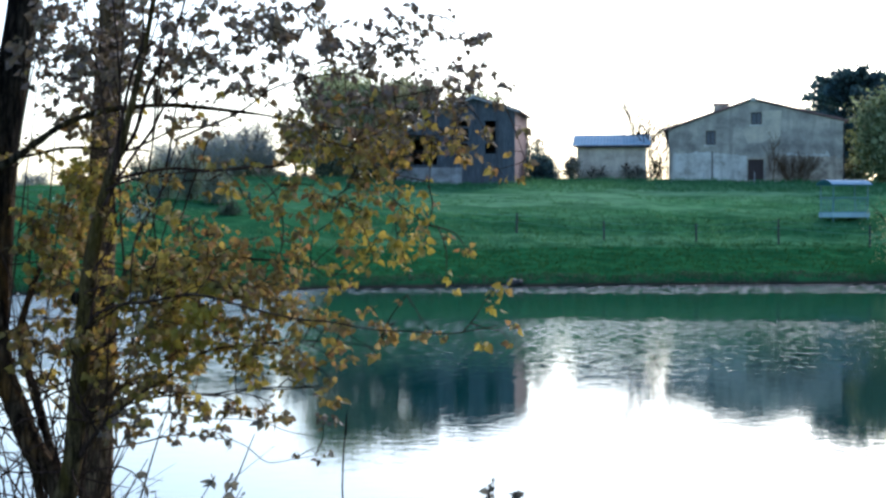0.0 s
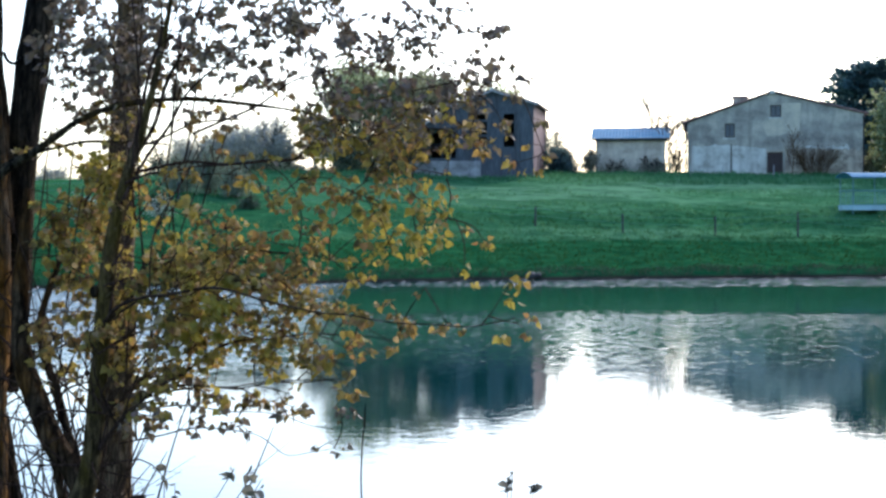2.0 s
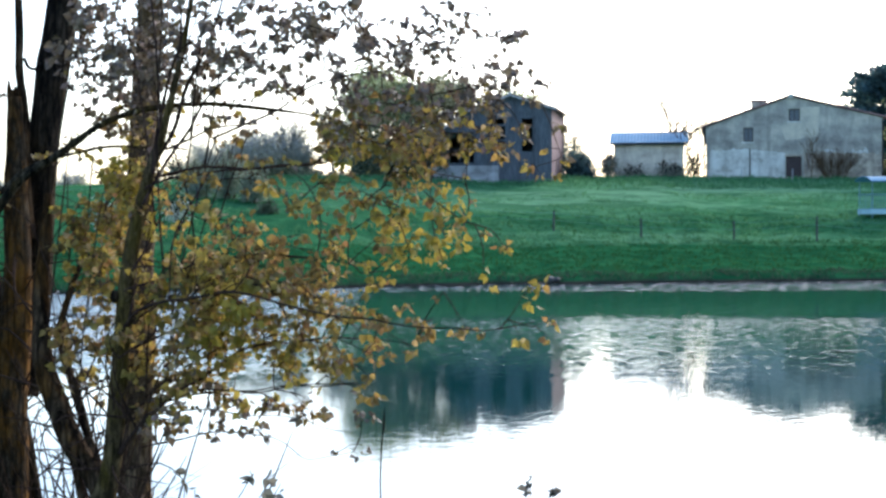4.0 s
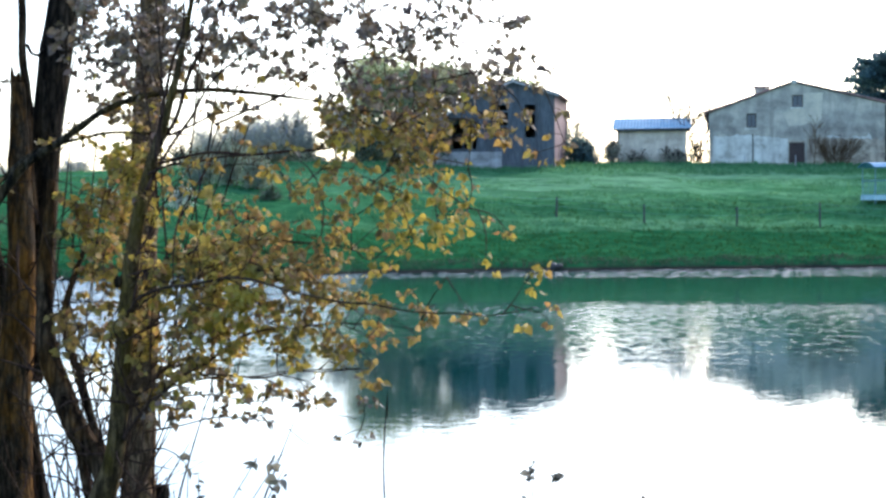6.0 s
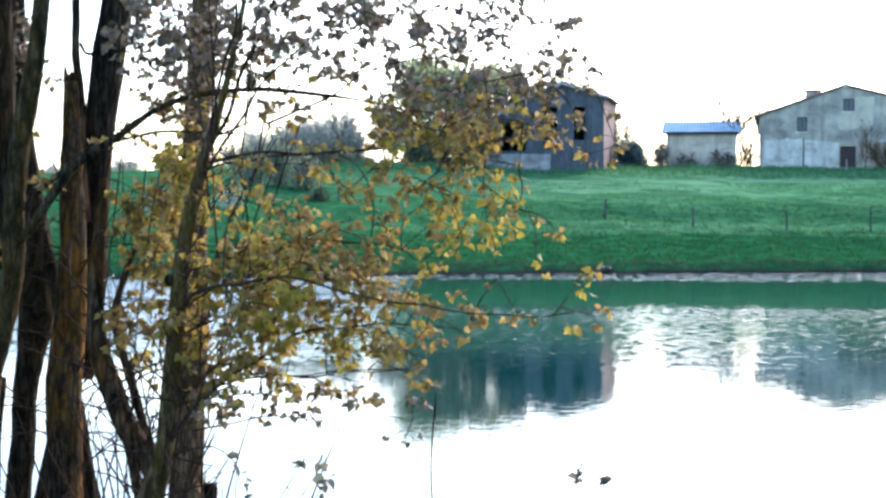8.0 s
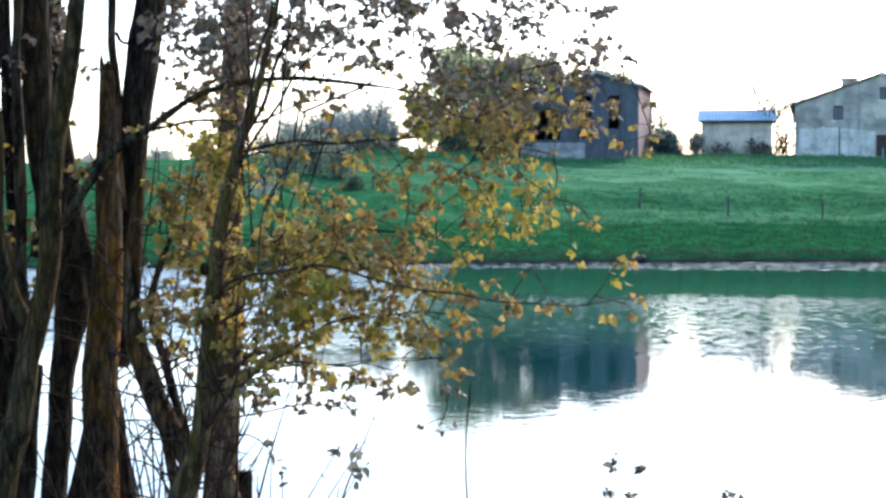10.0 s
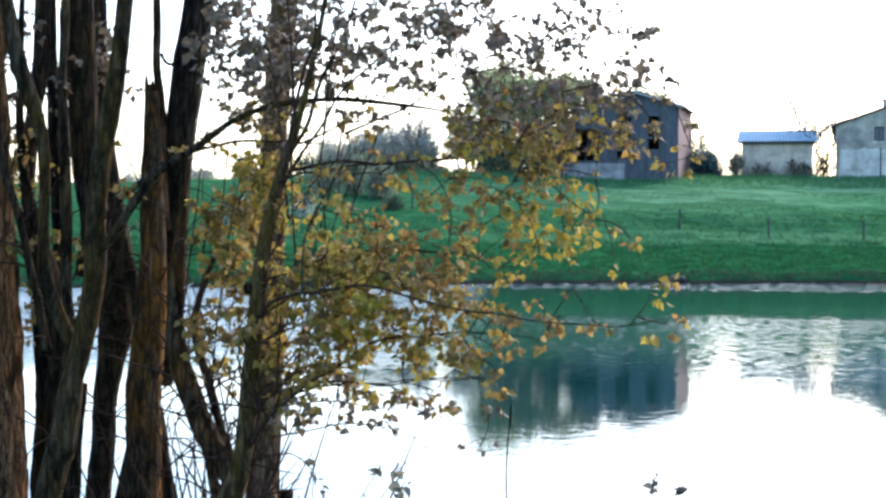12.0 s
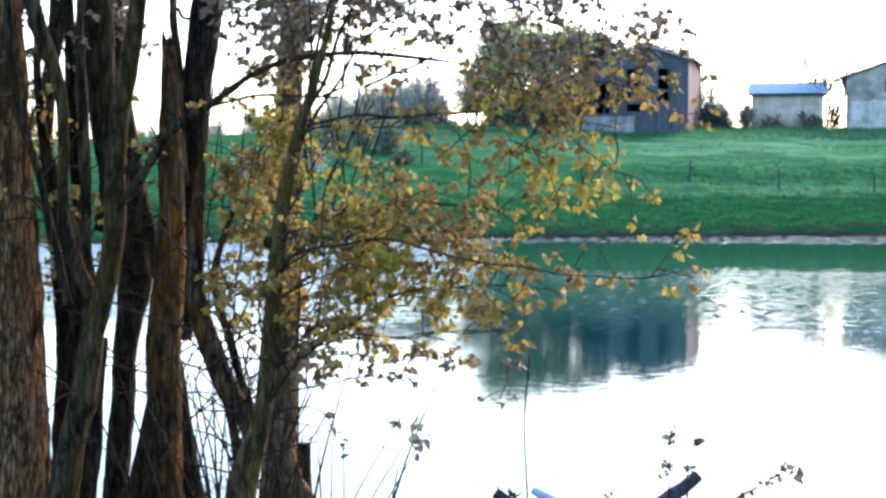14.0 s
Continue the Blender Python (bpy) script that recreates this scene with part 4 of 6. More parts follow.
far_tree("shrub", on(7.1, 135.28), 4.3, 1.3, M_LEAF_GREY, M_BARK_GREY, 24, "thin budding shrub by the barn's red side", "shrub", 1300, 0.16, 4, stems=2)
far_tree("shrub", on(7.1, 131.6), 2.5, 1.0, M_LEAF_PINE, M_BARK_DARK, 25, "dark blue-green bush between barn and shed", "shrub", 3600, 0.2, 3, stems=4, low=0.02)
far_tree("shrub", on(8.1, 131.3), 1.5, 0.5, M_LEAF_PINE, M_BARK_DARK, 65, "low blue-green bush between barn and shed", "shrub", 1200, 0.16, 3, stems=3, low=0.02)
far_tree("shrub", on(9.9, 132.0), 2.3, 0.7, M_LEAF_GREY, M_BARK_DARK, 26, "brown-grey shrub at the shed's corner", "shrub", 2200, 0.15, 4, stems=3, low=0.05)
far_tree("shrub", on(11.6, 132.43), 1.2, 1.0, M_LEAF_GREY, M_BARK_DARK, 27, "low brown scrub along the shed wall", "shrub", 1700, 0.12, 4, stems=5, low=0.0)
far_tree("shrub", on(14.4, 132.52), 1.3, 1.2, M_LEAF_GREY, M_BARK_DARK, 28, "low brown scrub along the shed wall", "shrub", 1900, 0.12, 4, stems=5, low=0.0)
far_tree("shrub", on(16.55, 135.28), 2.14, 0.89, M_LEAF_DARK, M_BARK_DARK, 43, "dark scrub between shed and farmhouse", "shrub", 500, 0.16, 3, stems=3, low=0.02)


def bare_tree(name, at, high, wide, stems, seed, label, category, lean=0.0, thick=0.07, mat=M_BARK_DARK):
    """Leafless stems that fan out and fork into thin upright twigs."""
    rnd = random.Random(seed)
    t = thing(name, at, label, category)
    for s in range(stems):
        out = (s + 0.5) / stems * 2 - 1 if stems > 1 else 0.0
        h = high * rnd.uniform(0.72, 1.0) if s else high
        top = Vector((out * wide * 0.7 + lean * h, rnd.gauss(0, 0.2) * wide, h))
        foot = Vector((out * wide * 0.2, rnd.gauss(0, 0.05), -0.3))
        bits = ([], [])
        mid = foot.lerp(top, 0.5) + Vector((rnd.gauss(0, 0.05), 0, rnd.gauss(0, 0.03))) * h
        line = tube(bits, [(*foot, thick), (*mid, thick * 0.62), (*top, thick * 0.3)], 6, 8)
        for k in range(14 if stems < 4 else 8):
            p = line[rnd.randrange(4, len(line) - 1)]
            left = (h - p.z) * rnd.uniform(0.35, 0.8) + 0.15 * h
            w = Vector((rnd.gauss(out * 0.3, 0.5), rnd.gauss(0, 0.3), rnd.uniform(0.5, 1.0))).normalized()
            e = p + w * left
            side = tube(bits, [(*p, thick * 0.5), (*(p.lerp(e, 0.5) + Vector((rnd.gauss(0, 0.05) * left, 0, 0.02))), thick * 0.4), (*e, thick * 0.26)], 5, 4)
            for j in range(4):
                q = side[rnd.randrange(2, len(side))]
                u = (w + Vector((rnd.gauss(0, 0.5), rnd.gauss(0, 0.3), rnd.uniform(0, 0.5)))).normalized()
                tube(bits, [(*q, thick * 0.32), (*(q + u * left * rnd.uniform(0.25, 0.6)), thick * 0.2)], 4, 1)
        part("stem", mesh_of("bare_stem", *bits, mat, True), t)
    return t


bare_tree("tree", on(15.2, 137), 5.7, 1.9, 3, 41, "bare leafless tree rising behind the shed", "tree", 0.0, 0.07)
bare_tree("tree", on(16.0, 134.5), 4.7, 2.2, 6, 42, "bare leaning multi-stemmed tree between shed and farmhouse", "tree", 0.12, 0.055)
bare_tree("shrub", on(26.3, 130.9), 2.1, 2.6, 30, 44, "leafless grey-brown shrub against the farmhouse wall", "shrub", 0.0, 0.022, M_BARK_TAN)
bare_tree("sapling", on(24.6, 131.0), 3.4, 0.5, 1, 45, "thin leafless sapling beside the farmhouse door", "sapling", 0.0, 0.04, M_BARK_TAN)


def conifer(at, high, wide, seed):
    """A broad dark conifer: tiers of boughs that end in ragged upturned fans."""
    rnd = random.Random(seed)
    t = thing("conifer", at, "tall dark conifer with ragged boughs behind the farmhouse", "tree")
    bits = ([], [])
    tube(bits, [(0, 0, -0.3, 0.4), (0.1, 0, high * 0.5, 0.25), (0, 0, high * 0.96, 0.05)], 8, 4, 0.1)
    part("trunk", mesh_of("conifer_trunk", *bits, M_BARK_DARK, True), t)
    spots, bits = [], ([], [])
    for k in range(150):
        h = high * (0.10 + 0.86 * (k / 150) ** 0.9)
        reach = wide * (1 - (h / high) ** 3.0) ** 0.5 * rnd.uniform(0.45, 1.12)
        a = rnd.uniform(0, 2 * math.pi)
        out = Vector((math.cos(a), math.sin(a), rnd.uniform(0.1, 0.42)))
        end = Vector((0, 0, h)) + out * reach
        tube(bits, [(0, 0, h, 0.06), (*(Vector((0, 0, h)) + out * reach * 0.5 - Vector((0, 0, 0.15))), 0.04), (*end, 0.015)], 5, 2, closed=False)
        for j in range(210):
            u = rnd.random() ** 0.6
            p = Vector((0, 0, h)) + out * reach * u + Vector((rnd.gauss(0, 0.26), rnd.gauss(0, 0.26), rnd.gauss(0, 0.13)))
            tip = (out + Vector((rnd.gauss(0, 0.5), rnd.gauss(0, 0.5), rnd.gauss(0.25, 0.4)))).normalized()
            face = tip.orthogonal().normalized()
            face = (face * math.cos(u * 9 + j) + tip.cross(face) * math.sin(u * 9 + j)).normalized()
            ac = tip.cross(face)
            spots.append((tuple(p), [[ac.x, tip.x, face.x], [ac.y, tip.y, face.y], [ac.z, tip.z, face.z]], rnd.uniform(0.28, 0.58)))
    part("boughs", mesh_of("conifer_boughs", *bits, M_BARK_DARK, True), t)
    part("crown", scatter_mesh("conifer_crown", SIMPLE, SIMPLE_FACES, spots, M_LEAF_PINE), t, "", "stuff")


far_tree("shrub", on(35.96, 134.39), 3.38, 2.14, M_LEAF_DARK, M_BARK_DARK, 47, "dark green shrub beside the farmhouse corner", "shrub", 2600, 0.22, 3, stems=3, low=0.03)
far_tree("shrub", on(31.10, 133), 1.8, 0.9, M_LEAF_OLIVE, M_BARK_DARK, 56, "olive shrub at the farmhouse wall end", "shrub", 2200, 0.18, 3, stems=4, low=0.0)
conifer(on(36.3, 152), 9.3, 6.0, 51)
far_tree("tree", on(33.0, 131.6), 7.9, 2.3, M_LEAF_YELLOW, M_BARK_GREY, 52, "leafy yellow-green tree beside the farmhouse", "tree", 7500, 0.38, 4, stems=3, low=0.0)
far_tree("tree", on(36.4, 132.6), 9.4, 3.6, M_LEAF_YELLOW, M_BARK_GREY, 66, "tall yellow-green tree beside the farmhouse", "tree", 10000, 0.32, 4, stems=3, low=0.0)
far_tree("tree", on(38.6, 142), 16.0, 4.4, M_LEAF_YELLOW, M_BARK_GREY, 67, "tall sparse young poplar behind the farmhouse", "tree", 1500, 0.22, 5, low=0.35)
far_tree("shrub", on(25.3, 93.2), 4.1, 2.7, M_LEAF_YELLOW, M_BARK_DARK, 53, "sparse yellow-green shrub at the far water's edge", "shrub", 2600, 0.14, 4, stems=5, low=0.0)


# ---- grass ----
def tufts(name, area, count, mat, high, seed, label):
    """Blades of grass standing in tufts over a stretch of ground."""
    rnd = random.Random(seed)
    v, f = [], []
    for k in range(count):
        x, y = area(rnd)
        z = ground_height(x, y)
        if z < 0.04:
            continue
        for b in range(5):
            a, h = rnd.uniform(0, 6.28), high * rnd.uniform(0.5, 1.3)
            px, py = x + rnd.gauss(0, high * 0.35), y + rnd.gauss(0, high * 0.35)
            w, lx, ly = high * 0.06, rnd.gauss(0, 0.3) * h, rnd.gauss(0, 0.3) * h
            n = len(v)
            dx, dy = math.cos(a) * w, math.sin(a) * w
            v += [(px - dx, py - dy, z - 0.03), (px + dx, py + dy, z - 0.03), (px + lx * 0.4 + dx * 0.6, py + ly * 0.4, z + h * 0.6), (px + lx, py + ly, z + h)]
            f += [(n, n + 1, n + 2), (n, n + 2, n + 3)]
    ob = new(name, mesh_of(name, v, f, mat))
    return tagged(ob, label, "grass", "", "stuff")


def shore_at(x):
    return float(np.interp(x, (-200, -60, -17, -1.5, 15, 25, 80), (50, 66, 76, 85, 88.5, 90, 94)))


tufts("tall_grass", lambda r: (r.uniform(-30, 40), r.uniform(122.3, 132)), 6000, M_TUFT, 0.26, 61, "rank green grass in front of the farm buildings")
tufts("rough_grass", lambda r: (lambda x: (x, shore_at(x) + 0.8 + 9.5 * r.random()))(r.uniform(-32, 34)), 6000, M_BLADE, 0.15, 62, "rough tufted grass on the pond bank")
def patchy_spot(r):
    while True:
        x = r.uniform(-30, 34)
        y = shore_at(x) + 10 + 31 * r.random() ** 1.3
        if noise.noise(Vector((x * 0.16, y * 0.35, 5))) + 0.25 * noise.noise(Vector((x * 0.6, y, 1))) > 0.05:
            return x, y


tufts("pasture_grass", patchy_spot, 6000, M_TUFT, 0.17, 65, "grazed tufts of pasture grass on the slope")
tufts("tussock_grass", lambda r: (lambda x: (x, shore_at(x) + r.gauss(14.6, 2.2)))(r.uniform(-6, 34)), 1100, M_BLADE, 0.17, 66, "dark rough tussocks along the slope above the fence")
tufts("bank_grass", lambda r: (lambda x: (x, shore_at(x) + 0.1 + 1.3 * r.random()))(r.uniform(-28, 34)), 2600, M_DRY, 0.16, 63, "dry brownish sedge along the far water's edge")
tufts("near_grass", lambda r: (r.uniform(-4, 4), r.uniform(4.5, 12)), 2600, M_BLADE, 0.16, 64, "short grass on the near bank")


# ---- rocks on the far shore ----
def rock(x, y, size, seed):
    bm = bmesh.new()
    bmesh.ops.create_icosphere(bm, subdivisions=2, radius=size)
    for v in bm.verts:
        n = noise.noise(v.co * (1.6 / size) + Vector((seed, 0, 0)))
        v.co *= 1 + 0.2 * n
        v.co.z *= 0.7
    me = bpy.data.meshes.new("rock")
    bm.to_mesh(me)
    bm.free()
    me.materials.append(M_STONE_DARK)
    ob = new("rock", me)
    ob.location = (x, y, ground_height(x, y) + size * 0.2)
    tagged(ob, "dark wet rock at the far water's edge", "rock", "rocks on the far shore")


for k, (x, dy, size) in enumerate(((3.05, 0.2, 0.24), (3.4, 0.35, 0.32), (3.75, 0.15, 0.2), (3.3, -0.1, 0.18))):
    rock(x, shore_at(x) + dy, size, k * 3.1)


# ---- pale stakes in front of the farmhouse ----
for k, (x, y) in enumerate(((19.3, 130.0), (23.1, 130.2), (16.9, 130.1))):
    st = thing("stake", on(x, y), "thin pale wooden stake in front of the farmhouse", "stake", "stakes by the farmhouse")
    bits = ([], [])
    tube(bits, [(0, 0, -0.2, 0.04), (0.02, 0, 0.3, 0.038), (0.03 - 0.02 * k, 0, 0.78 + 0.1 * (k % 2), 0.032)], 6, 2, 0.1, k)
    part("post", mesh_of("stake_post", *bits, M_PALEWOOD), st)


# ---- near trees ----
def wood(tree, name, pts, mat, sides=14, rough=0.10, thin=1.0, label=""):
    """A trunk, limb or branch of a near tree through world points (x, y, z, radius); returns its middle line."""
    bits = ([], [])
    o = tree.matrix_world.translation
    line = tube(bits, [(x - o.x, y - o.y, z - o.z, r * thin) for x, y, z, r in pts], sides, 6, rough, o.x * 7 + pts[0][2], True, 0.022 if name == "branch" else 0.005)
    part(name, mesh_of(name, *bits, mat, True), tree, label)
    return [p + o for p in line]


old_tree = thing("tree", on(-2.43, 6.6), "old poplar trunk with deeply furrowed orange-brown bark", "tree")
OLD_TRUNK = ((-2.46, 6.60, 4.23, 0.094), (-2.46, 6.60, 3.93, 0.101), (-2.45, 6.60, 3.47, 0.106), (-2.44, 6.60, 2.92, 0.133), (-2.43, 6.60, 2.36, 0.159), (-2.43, 6.60, 1.80, 0.175), (-2.43, 6.60, 1.24, 0.213))
wood(old_tree, "trunk", OLD_TRUNK, M_BARK_OLD, 40, 0.14)
stem_tree = thing("tree", on(-2.18, 6.4), "forked multi-stemmed poplar with smooth grey-brown bark", "tree")
bough_line, stem_lines = [], []
stem_lines += wood(stem_tree, "trunk", ((-2.180, 6.40, 1.231, 0.087), (-2.141, 6.40, 1.840, 0.062), (-2.097, 6.40, 2.084, 0.052), (-2.072, 6.40, 2.181, 0.056), (-2.047, 6.40, 2.279, 0.056), (-2.026, 6.40, 2.397, 0.049), (-2.008, 6.40, 2.516, 0.043), (-1.985, 6.40, 2.612, 0.041), (-1.962, 6.40, 2.720, 0.041), (-1.937, 6.40, 2.827, 0.039), (-1.923, 6.40, 2.934, 0.043), (-1.920, 6.40, 3.136, 0.041), (-1.898, 6.40, 3.369, 0.038), (-1.869, 6.40, 3.539, 0.039), (-1.844, 6.40, 3.665, 0.033), (-1.816, 6.40, 3.899, 0.031), (-1.788, 6.40, 4.294, 0.025), (-1.732, 6.40, 5.227, 0.012)), M_BARK_OLIVE, 16, 0.1)
stem_lines += wood(stem_tree, "limb", ((-2.035, 6.50, 2.622, 0.031), (-2.107, 6.50, 2.771, 0.029), (-2.150, 6.50, 2.919, 0.027), (-2.156, 6.50, 3.071, 0.023), (-2.152, 6.50, 3.244, 0.022), (-2.159, 6.50, 3.395, 0.023), (-2.183, 6.50, 3.503, 0.027), (-2.217, 6.50, 3.601, 0.031), (-2.252, 6.50, 3.698, 0.034), (-2.290, 6.50, 3.868, 0.029), (-2.392, 6.50, 4.343, 0.021), (-2.517, 6.50, 5.113, 0.008)), M_BARK_OLIVE, 16, 0.1)
stem_lines += wood(stem_tree, "limb", ((-2.098, 6.90, 2.88, 0.059), (-2.068, 6.90, 3.09, 0.061), (-2.108, 6.90, 3.32, 0.059), (-2.128, 6.90, 3.59, 0.061), (-2.138, 6.90, 3.96, 0.057), (-2.168, 6.90, 4.50, 0.044), (-2.178, 6.90, 5.40, 0.015)), M_BARK_DARK, 16, 0.1)
stem_lines += wood(stem_tree, "limb", ((-2.10, 6.70, 2.65, 0.019), (-2.13, 6.70, 2.85, 0.022), (-2.13, 6.70, 3.07, 0.024), (-2.14, 6.70, 3.40, 0.022), (-2.15, 6.70, 3.67, 0.019), (-2.14, 6.70, 3.91, 0.019), (-2.12, 6.70, 4.46, 0.009)), M_BARK_OLIVE, 16, 0.1)
stem_lines += wood(stem_tree, "limb", ((-2.100, 6.37, 2.625, 0.021), (-2.134, 6.37, 2.806, 0.016), (-2.167, 6.37, 2.955, 0.014), (-2.193, 6.37, 3.061, 0.014), (-2.224, 6.37, 3.174, 0.014), (-2.265, 6.37, 3.295, 0.014), (-2.290, 6.37, 3.422, 0.016), (-2.304, 6.37, 3.539, 0.016), (-2.316, 6.37, 3.666, 0.018), (-2.324, 6.37, 3.898, 0.018), (-2.366, 6.37, 4.466, 0.008)), M_BARK_DARK, 16, 0.1)
stem_lines += wood(stem_tree, "limb", ((-2.371, 7.30, 2.312, 0.047), (-2.401, 7.30, 2.601, 0.040), (-2.447, 7.30, 2.820, 0.035), (-2.475, 7.30, 2.991, 0.033), (-2.486, 7.30, 3.185, 0.031), (-2.482, 7.30, 3.380, 0.031), (-2.462, 7.30, 3.573, 0.033), (-2.438, 7.30, 3.742, 0.038), (-2.424, 7.30, 3.978, 0.040), (-2.394, 7.30, 5.106, 0.016)), M_BARK_DARK, 16, 0.1)
stem_lines += wood(stem_tree, "trunk", ((-2.294, 6.85, 1.243, 0.084), (-2.266, 6.85, 1.751, 0.062), (-2.244, 6.85, 2.083, 0.064), (-2.232, 6.85, 2.334, 0.066), (-2.233, 6.85, 2.541, 0.068), (-2.240, 6.85, 2.732, 0.066), (-2.272, 6.85, 2.910, 0.051), (-2.312, 6.85, 3.091, 0.033), (-2.350, 6.85, 3.271, 0.020), (-2.371, 6.85, 3.551, 0.015), (-2.368, 6.85, 3.819, 0.013), (-2.350, 6.85, 4.248, 0.009)), M_BARK_DARK, 16, 0.1, 1.12)
stem_lines += wood(stem_tree, "root", ((-2.03, 6.60, 2.48, 0.017), (-2.06, 6.60, 2.25, 0.026), (-2.08, 6.60, 2.03, 0.034), (-2.11, 6.60, 1.81, 0.043), (-2.14, 6.60, 1.40, 0.055)), M_BARK_DARK, 16, 0.1)
stem_lines += wood(stem_tree, "limb", ((-2.28, 7.00, 2.67, 0.025), (-2.26, 7.00, 2.95, 0.023), (-2.27, 7.00, 3.25, 0.025), (-2.28, 7.00, 3.56, 0.025), (-2.29, 7.00, 3.83, 0.025), (-2.29, 7.00, 4.29, 0.014)), M_BARK_DARK, 16, 0.1)
bough_line += wood(stem_tree, "bough", ((-1.91, 6.38, 3.00, 0.020), (-1.84, 6.37, 3.07, 0.019), (-1.73, 6.35, 3.228, 0.017), (-1.655, 6.35, 3.308, 0.016), (-1.549, 6.35, 3.373, 0.014), (-1.453, 6.35, 3.439, 0.013), (-1.40, 6.35, 3.476, 0.012), (-1.294, 6.34, 3.524, 0.011), (-1.23, 6.34, 3.544, 0.011), (-1.147, 6.34, 3.557, 0.010), (-1.02, 6.33, 3.566, 0.009), (-0.915, 6.33, 3.561, 0.009), (-0.727, 6.32, 3.541, 0.007), (-0.58, 6.31, 3.515, 0.003)), M_BARK_OLIVE, 8, 0.06)
wood(stem_tree, "branch", ((-1.90, 6.42, 3.10, 0.012), (-1.75, 6.40, 3.265, 0.010), (-1.656, 6.37, 3.333, 0.009), (-1.56, 6.34, 3.37, 0.008)), M_BARK_OLIVE, 7, 0.04)
wood(stem_tree, "bough", ((-1.56, 6.36, 3.37, 0.008), (-1.468, 6.37, 3.388, 0.0065), (-1.362, 6.37, 3.408, 0.006), (-1.193, 6.37, 3.41, 0.005), (-1.066, 6.37, 3.403, 0.003)), M_BARK_OLIVE, 7, 0.04)
dark_tree = thing("tree", on(-2.25, 7.4), "slender dark poplar stem among the clump", "tree")
dark_line = wood(dark_tree, "trunk", ((-2.251, 7.40, 1.021, 0.072), (-2.225, 7.40, 1.651, 0.050), (-2.203, 7.40, 1.901, 0.048), (-2.184, 7.40, 2.150, 0.045), (-2.174, 7.40, 2.351, 0.043), (-2.151, 7.40, 2.497, 0.048), (-2.122, 7.40, 2.692, 0.069), (-2.122, 7.40, 2.941, 0.057), (-2.151, 7.40, 3.191, 0.045), (-2.190, 7.40, 3.580, 0.029), (-2.202, 7.40, 4.068, 0.024), (-2.221, 7.40, 4.815, 0.010)), M_BARK_DARK, 16, 0.1, 1.2)
snag_tree = thing("tree", on(-1.95, 7.0), "poplar with a snapped-off stem and orange lichen", "tree")
wood(snag_tree, "trunk", ((-1.921, 7.00, 1.142, 0.108), (-1.905, 7.00, 1.732, 0.079), (-1.899, 7.00, 1.972, 0.074), (-1.897, 7.00, 2.202, 0.070), (-1.893, 7.00, 2.438, 0.070), (-1.873, 7.00, 2.672, 0.059), (-1.862, 7.00, 2.861, 0.056), (-1.861, 7.00, 3.141, 0.050), (-1.866, 7.00, 3.421, 0.038), (-1.869, 7.00, 3.640, 0.025)), M_BARK_LICHEN, 16, 0.1, 1.06)
wood(snag_tree, "limb", ((-1.86, 7.15, 2.42, 0.045), (-1.835, 7.15, 2.66, 0.056), (-1.815, 7.15, 2.90, 0.058), (-1.812, 7.15, 3.14, 0.060), (-1.792, 7.15, 3.42, 0.064), (-1.762, 7.15, 3.65, 0.065), (-1.715, 7.15, 3.98, 0.066), (-1.655, 7.15, 4.54, 0.048), (-1.60, 7.15, 5.58, 0.016)), M_BARK_DARK, 16, 0.1)
wood(snag_tree, "limb", ((-1.82, 7.05, 3.07, 0.023), (-1.84, 7.05, 3.32, 0.023), (-1.84, 7.05, 3.56, 0.020), (-1.86, 7.05, 3.76, 0.018), (-1.86, 7.05, 3.97, 0.017), (-1.87, 7.05, 4.53, 0.007)), M_BARK, 16, 0.1)
for dx, dz, r in ((-0.018, 0.07, 0.013), (0.004, 0.045, 0.012), (0.018, 0.03, 0.010), (-0.006, 0.03, 0.014)):
    wood(snag_tree, "splinter", ((-1.87 + dx, 7.0, 3.60, r), (-1.87 + dx * 1.1, 7.0, 3.64 + dz * 0.5, r * 0.8), (-1.87 + dx * 1.2, 7.0, 3.64 + dz, r * 0.25)), M_BARK, 6, 0.1)
wood(snag_tree, "twig", ((-1.845, 7.07, 3.80, 0.008), (-1.825, 7.05, 3.765, 0.007), (-1.80, 7.06, 3.755, 0.007), (-1.785, 7.09, 3.78, 0.006)), M_BARK_DARK, 6, 0.0)
wood(snag_tree, "wire_tie", ((-1.775, 7.075, 2.828, 0.003), (-1.75, 7.07, 2.832, 0.003), (-1.732, 7.09, 2.842, 0.003), (-1.728, 7.13, 2.85, 0.003)), M_PALEWOOD, 6, 0.0, 1.0, "pale wire tie round the limb")
wood(snag_tree, "root", ((-1.87, 7.10, 2.33, 0.025), (-1.83, 7.10, 2.03, 0.034), (-1.79, 7.10, 1.72, 0.043), (-1.75, 7.10, 1.29, 0.057)), M_BARK_DARK, 16, 0.1)
wood(snag_tree, "root", ((-1.95, 7.10, 2.21, 0.034), (-2.02, 7.10, 1.88, 0.043), (-2.05, 7.10, 1.66, 0.050), (-2.10, 7.10, 1.23, 0.062)), M_BARK_DARK, 16, 0.1)
wood(snag_tree, "limb", ((-2.07, 7.30, 3.05, 0.019), (-2.03, 7.30, 2.87, 0.028), (-1.99, 7.30, 2.68, 0.033), (-1.96, 7.30, 2.51, 0.035)), M_BARK_DARK, 16, 0.1)
leafy_tree = thing("tree", on(-1.47, 6.3), "forked young poplar with bronze-green spring leaves", "tree")
twigs_from = []
